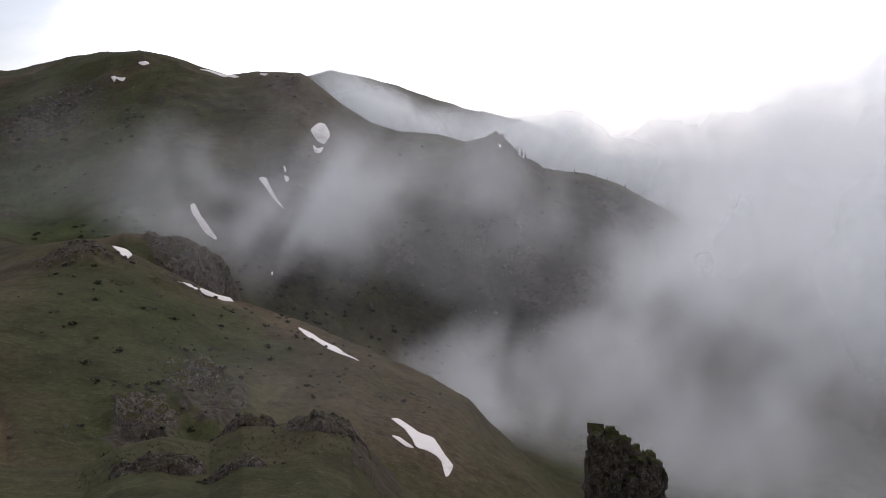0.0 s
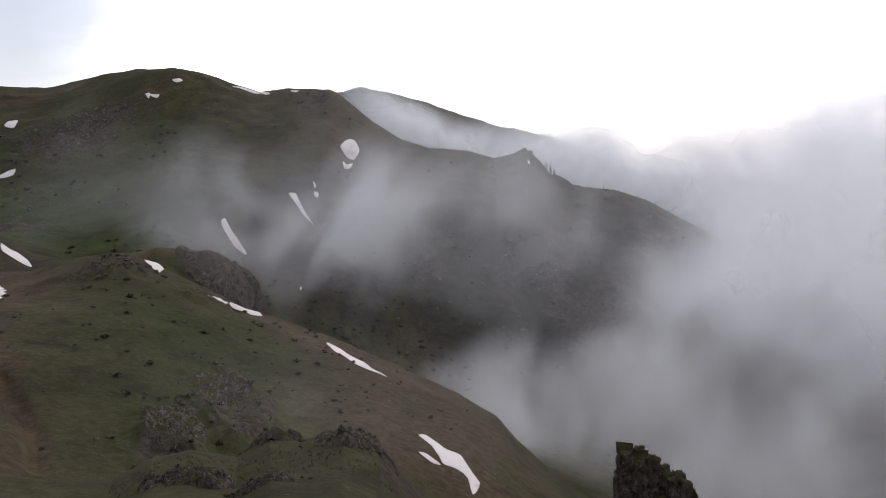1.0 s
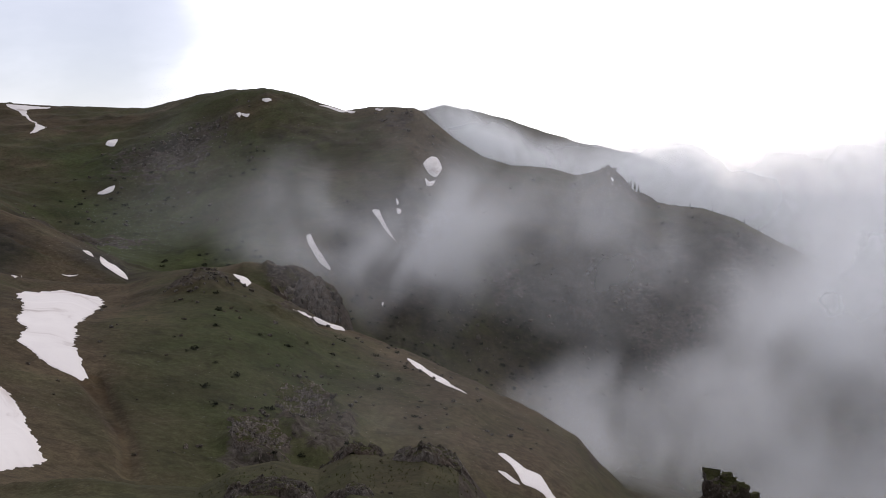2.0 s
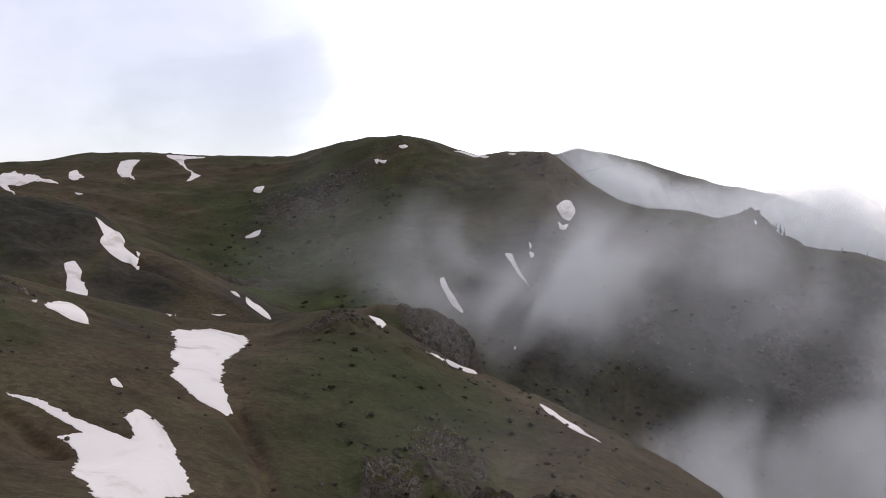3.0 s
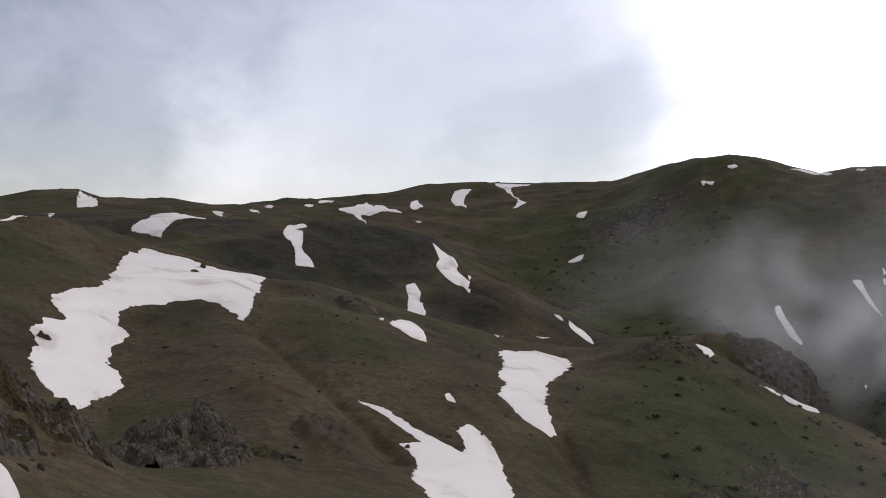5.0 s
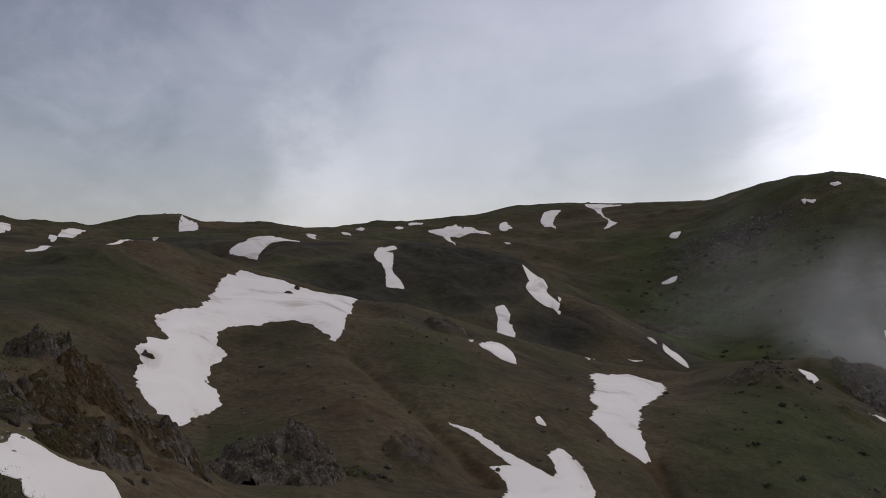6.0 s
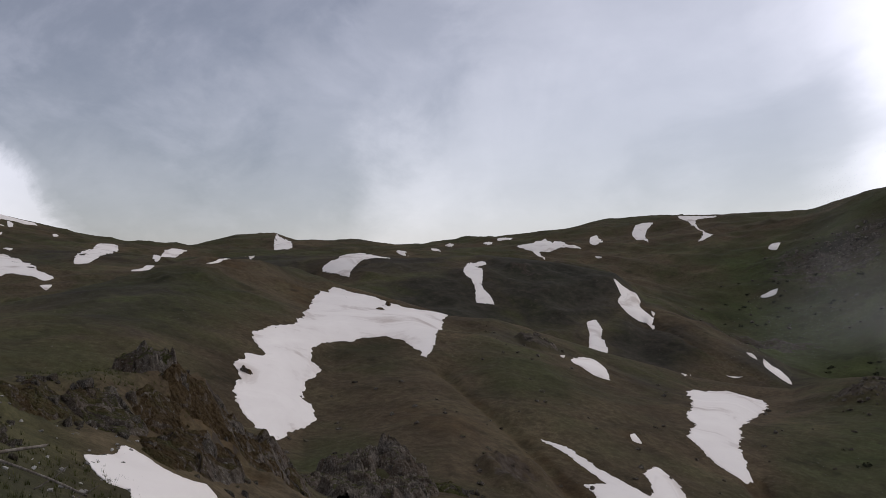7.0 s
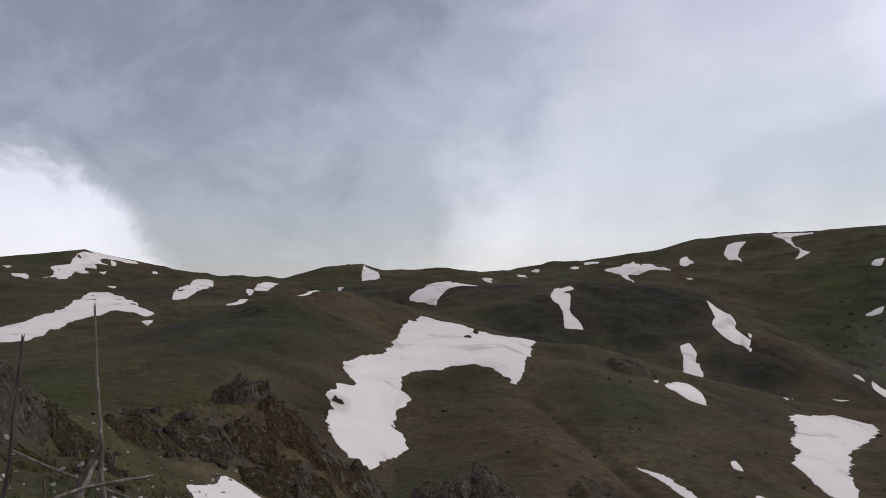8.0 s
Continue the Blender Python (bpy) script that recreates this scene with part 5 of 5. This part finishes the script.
def tuft(bm, p, rng, dist):
    for k in range(7):
        a, h = rng.uniform(0, 6.283), rng.uniform(0.05, 0.16)
        d = Vector((math.cos(a), math.sin(a), 0))
        q, side = p + d * rng.uniform(0, 0.07), Vector((-d.y, d.x, 0)) * 0.008
        bm.faces.new([bm.verts.new(v) for v in (q - side, q + side, q + d * h * 0.35 + Vector((0, 0, h)))])


grass = scatter("grass_tufts", "short tufts of green and straw-coloured alpine grass", "grass", 2600, tuft, 8, [(78, 13, 9, 4, 5), (75, 20, 7, 5, 3), (72, 36, 5, 4, 2), (14, 45, 10, 4, 2)])
grass.data.materials.append(GRASS)


def conifer(bearing, distance, tall, seed):
    """A mountain conifer: tapered trunk and ragged whorls of drooping boughs."""
    rng = random.Random(seed)
    x, y = at(bearing, distance)
    root = new("conifer")
    root.location = (x, y, height_at(x, y) - 0.1)
    tagged(root, "small dark conifer standing on the rocky ridge", "tree", group="conifers on the ridge")
    bm = bmesh.new()
    bmesh.ops.create_cone(bm, segments=7, radius1=tall * 0.035, radius2=tall * 0.006, depth=tall, matrix=Matrix.Translation((0, 0, tall / 2)), cap_ends=True)
    me = bpy.data.meshes.new("trunk")
    bm.to_mesh(me)
    bm.free()
    me.materials.append(WOOD)
    new("trunk", me).parent = root
    bm = bmesh.new()
    for k in range(150):
        f = rng.random() ** 0.8
        r = tall * 0.24 * (1.05 - f) * rng.uniform(0.5, 1.1)
        a = rng.uniform(0, 6.283)
        d = Vector((math.cos(a), math.sin(a), 0))
        base = Vector((0, 0, tall * (0.12 + 0.88 * f)))
        side = Vector((-d.y, d.x, 0)) * (r * 0.3 + 0.06)
        tip = base + d * r - Vector((0, 0, r * 0.35))
        bm.faces.new([bm.verts.new(q) for q in (base, base.lerp(tip, 0.6) + side, tip, base.lerp(tip, 0.6) - side + Vector((0, 0, 0.1)))])
    me = bpy.data.meshes.new("crown")
    bm.to_mesh(me)
    bm.free()
    me.materials.append(NEEDLES)
    new("crown", me).parent = root


for k, (b, d, h) in enumerate([(-5.35, 584, 5.6), (-5.6, 583, 7.2), (-5.85, 585, 6.0), (-5.2, 586, 4.2), (-9.2, 573, 2.6), (-10.6, 571, 2.2), (-12.6, 566, 3.0), (-13.5, 563, 2.4), (-15.0, 559, 3.0), (-15.6, 558, 2.4), (-11.4, 569, 2.0), (22.6, 250, 2.6), (24.8, 262, 3.2), (25.4, 268, 2.4)]):
    conifer(b, d, h, k)


# ---- dead poles near the lookout ----
def pole(label, points, thick, thin, seed):
    """A weathered pole along a bent line, tapering, with knots and a splintered end."""
    rng = random.Random(seed)
    thick, thin = 0.68 * thick, 0.68 * thin
    pts = [Vector(p) for p in points]
    rings, sides = 22, 9
    verts = []
    for i in range(rings):
        f = i / (rings - 1) * (len(pts) - 1)
        k = min(int(f), len(pts) - 2)
        c = pts[k].lerp(pts[k + 1], f - k)
        axis = (pts[k + 1] - pts[k]).normalized()
        u = axis.orthogonal().normalized()
        w = axis.cross(u)
        r = thick + (thin - thick) * i / (rings - 1)
        knot = 1 + 0.22 * max(0, noise.noise((seed * 7.1, i * 0.45, 0)))
        c = c + (u * noise.noise((seed, i * 0.2, 1)) + w * noise.noise((seed, i * 0.2, 5))) * thick * 0.7
        for s in range(sides):
            a = 6.2832 * s / sides
            e = axis * (rng.uniform(-0.02, 0.09) if i == rings - 1 else 0)
            verts.append(c + (u * math.cos(a) + w * math.sin(a)) * r * knot * (1 + 0.12 * noise.noise((s * 1.3, i * 0.15, seed))) + e)
    faces = [(i * sides + s, i * sides + (s + 1) % sides, (i + 1) * sides + (s + 1) % sides, (i + 1) * sides + s) for i in range(rings - 1) for s in range(sides)]
    faces += [tuple(range(sides))[::-1], tuple(range((rings - 1) * sides, rings * sides))]
    me = bpy.data.meshes.new("dead_pole")
    me.from_pydata([tuple(v) for v in verts], [], faces)
    me.shade_smooth()
    me.materials.append(ROTTEN if "dark" in label or "crooked" in label or "thin" in label else WOOD)
    return tagged(new("dead_pole", me), label, "pole", group="dead poles near the lookout")


pole("tall bleached dead pole standing upright in the grass", [(-12.11, 2.56, -2.71), (-12.12, 2.50, -1.53), (-12.14, 2.44, -0.63), (-12.14, 2.40, 0.16)], 0.0396, 0.021, 1)
pole("short split grey post leaning against a taller pole", [(-11.62, 2.49, -2.74), (-11.72, 2.45, -2.05), (-11.83, 2.44, -1.48)], 0.0495, 0.035, 2)
pole("dark rotten pole propped against the upright one", [(-11.52, 1.88, -2.63), (-11.69, 2.10, -2.24), (-11.86, 2.28, -1.96), (-12.03, 2.44, -1.70)], 0.066, 0.049, 3)
pole("pale bare pole lying across the leaning posts", [(-11.07, 1.46, -2.18), (-11.12, 1.83, -2.08), (-11.27, 2.16, -2.03), (-11.50, 2.99, -2.03)], 0.033, 0.028, 4)
pole("long grey pole lying in the grass", [(-14.18, 1.59, -1.86), (-13.49, 2.26, -2.20), (-12.53, 2.98, -2.48), (-11.76, 3.54, -2.75)], 0.033, 0.0245, 5)
pole("tall dark dead pole leaning at the edge of the crag", [(-12.10, 1.31, -2.66), (-12.18, 1.42, -1.86), (-12.28, 1.50, -0.95), (-12.37, 1.57, -0.24)], 0.0396, 0.028, 6)
pole("bare crooked branch leaning on a dead pole", [(-11.72, 0.94, -2.20), (-11.81, 1.16, -1.44), (-11.99, 1.33, -1.24), (-12.18, 1.47, -0.91)], 0.0264, 0.021, 7)
pole("short broken white stake in the grass", [(-10.65, 1.63, -2.19), (-10.65, 1.62, -1.83)], 0.0297, 0.028, 8)
pole("thin bare stick standing beside a dead pole", [(-12.78, 1.51, -2.14), (-12.68, 1.51, -1.98), (-12.48, 1.49, -0.90)], 0.01188, 0.0084, 9)
pole("forked grey stump with a splintered end", [(-11.29, 2.07, -2.27), (-11.37, 2.18, -2.03), (-11.55, 2.33, -1.81)], 0.066, 0.035, 10)
pole("thin bare branch lying across a fallen pole", [(-12.19, 3.06, -2.71), (-12.43, 3.36, -2.65), (-12.68, 3.59, -2.58)], 0.0165, 0.0105, 11)
pole("thin dead branch on the grass", [(-11.59, 3.39, -2.78), (-11.73, 3.64, -2.72), (-11.80, 3.74, -2.70)], 0.0132, 0.0084, 12)
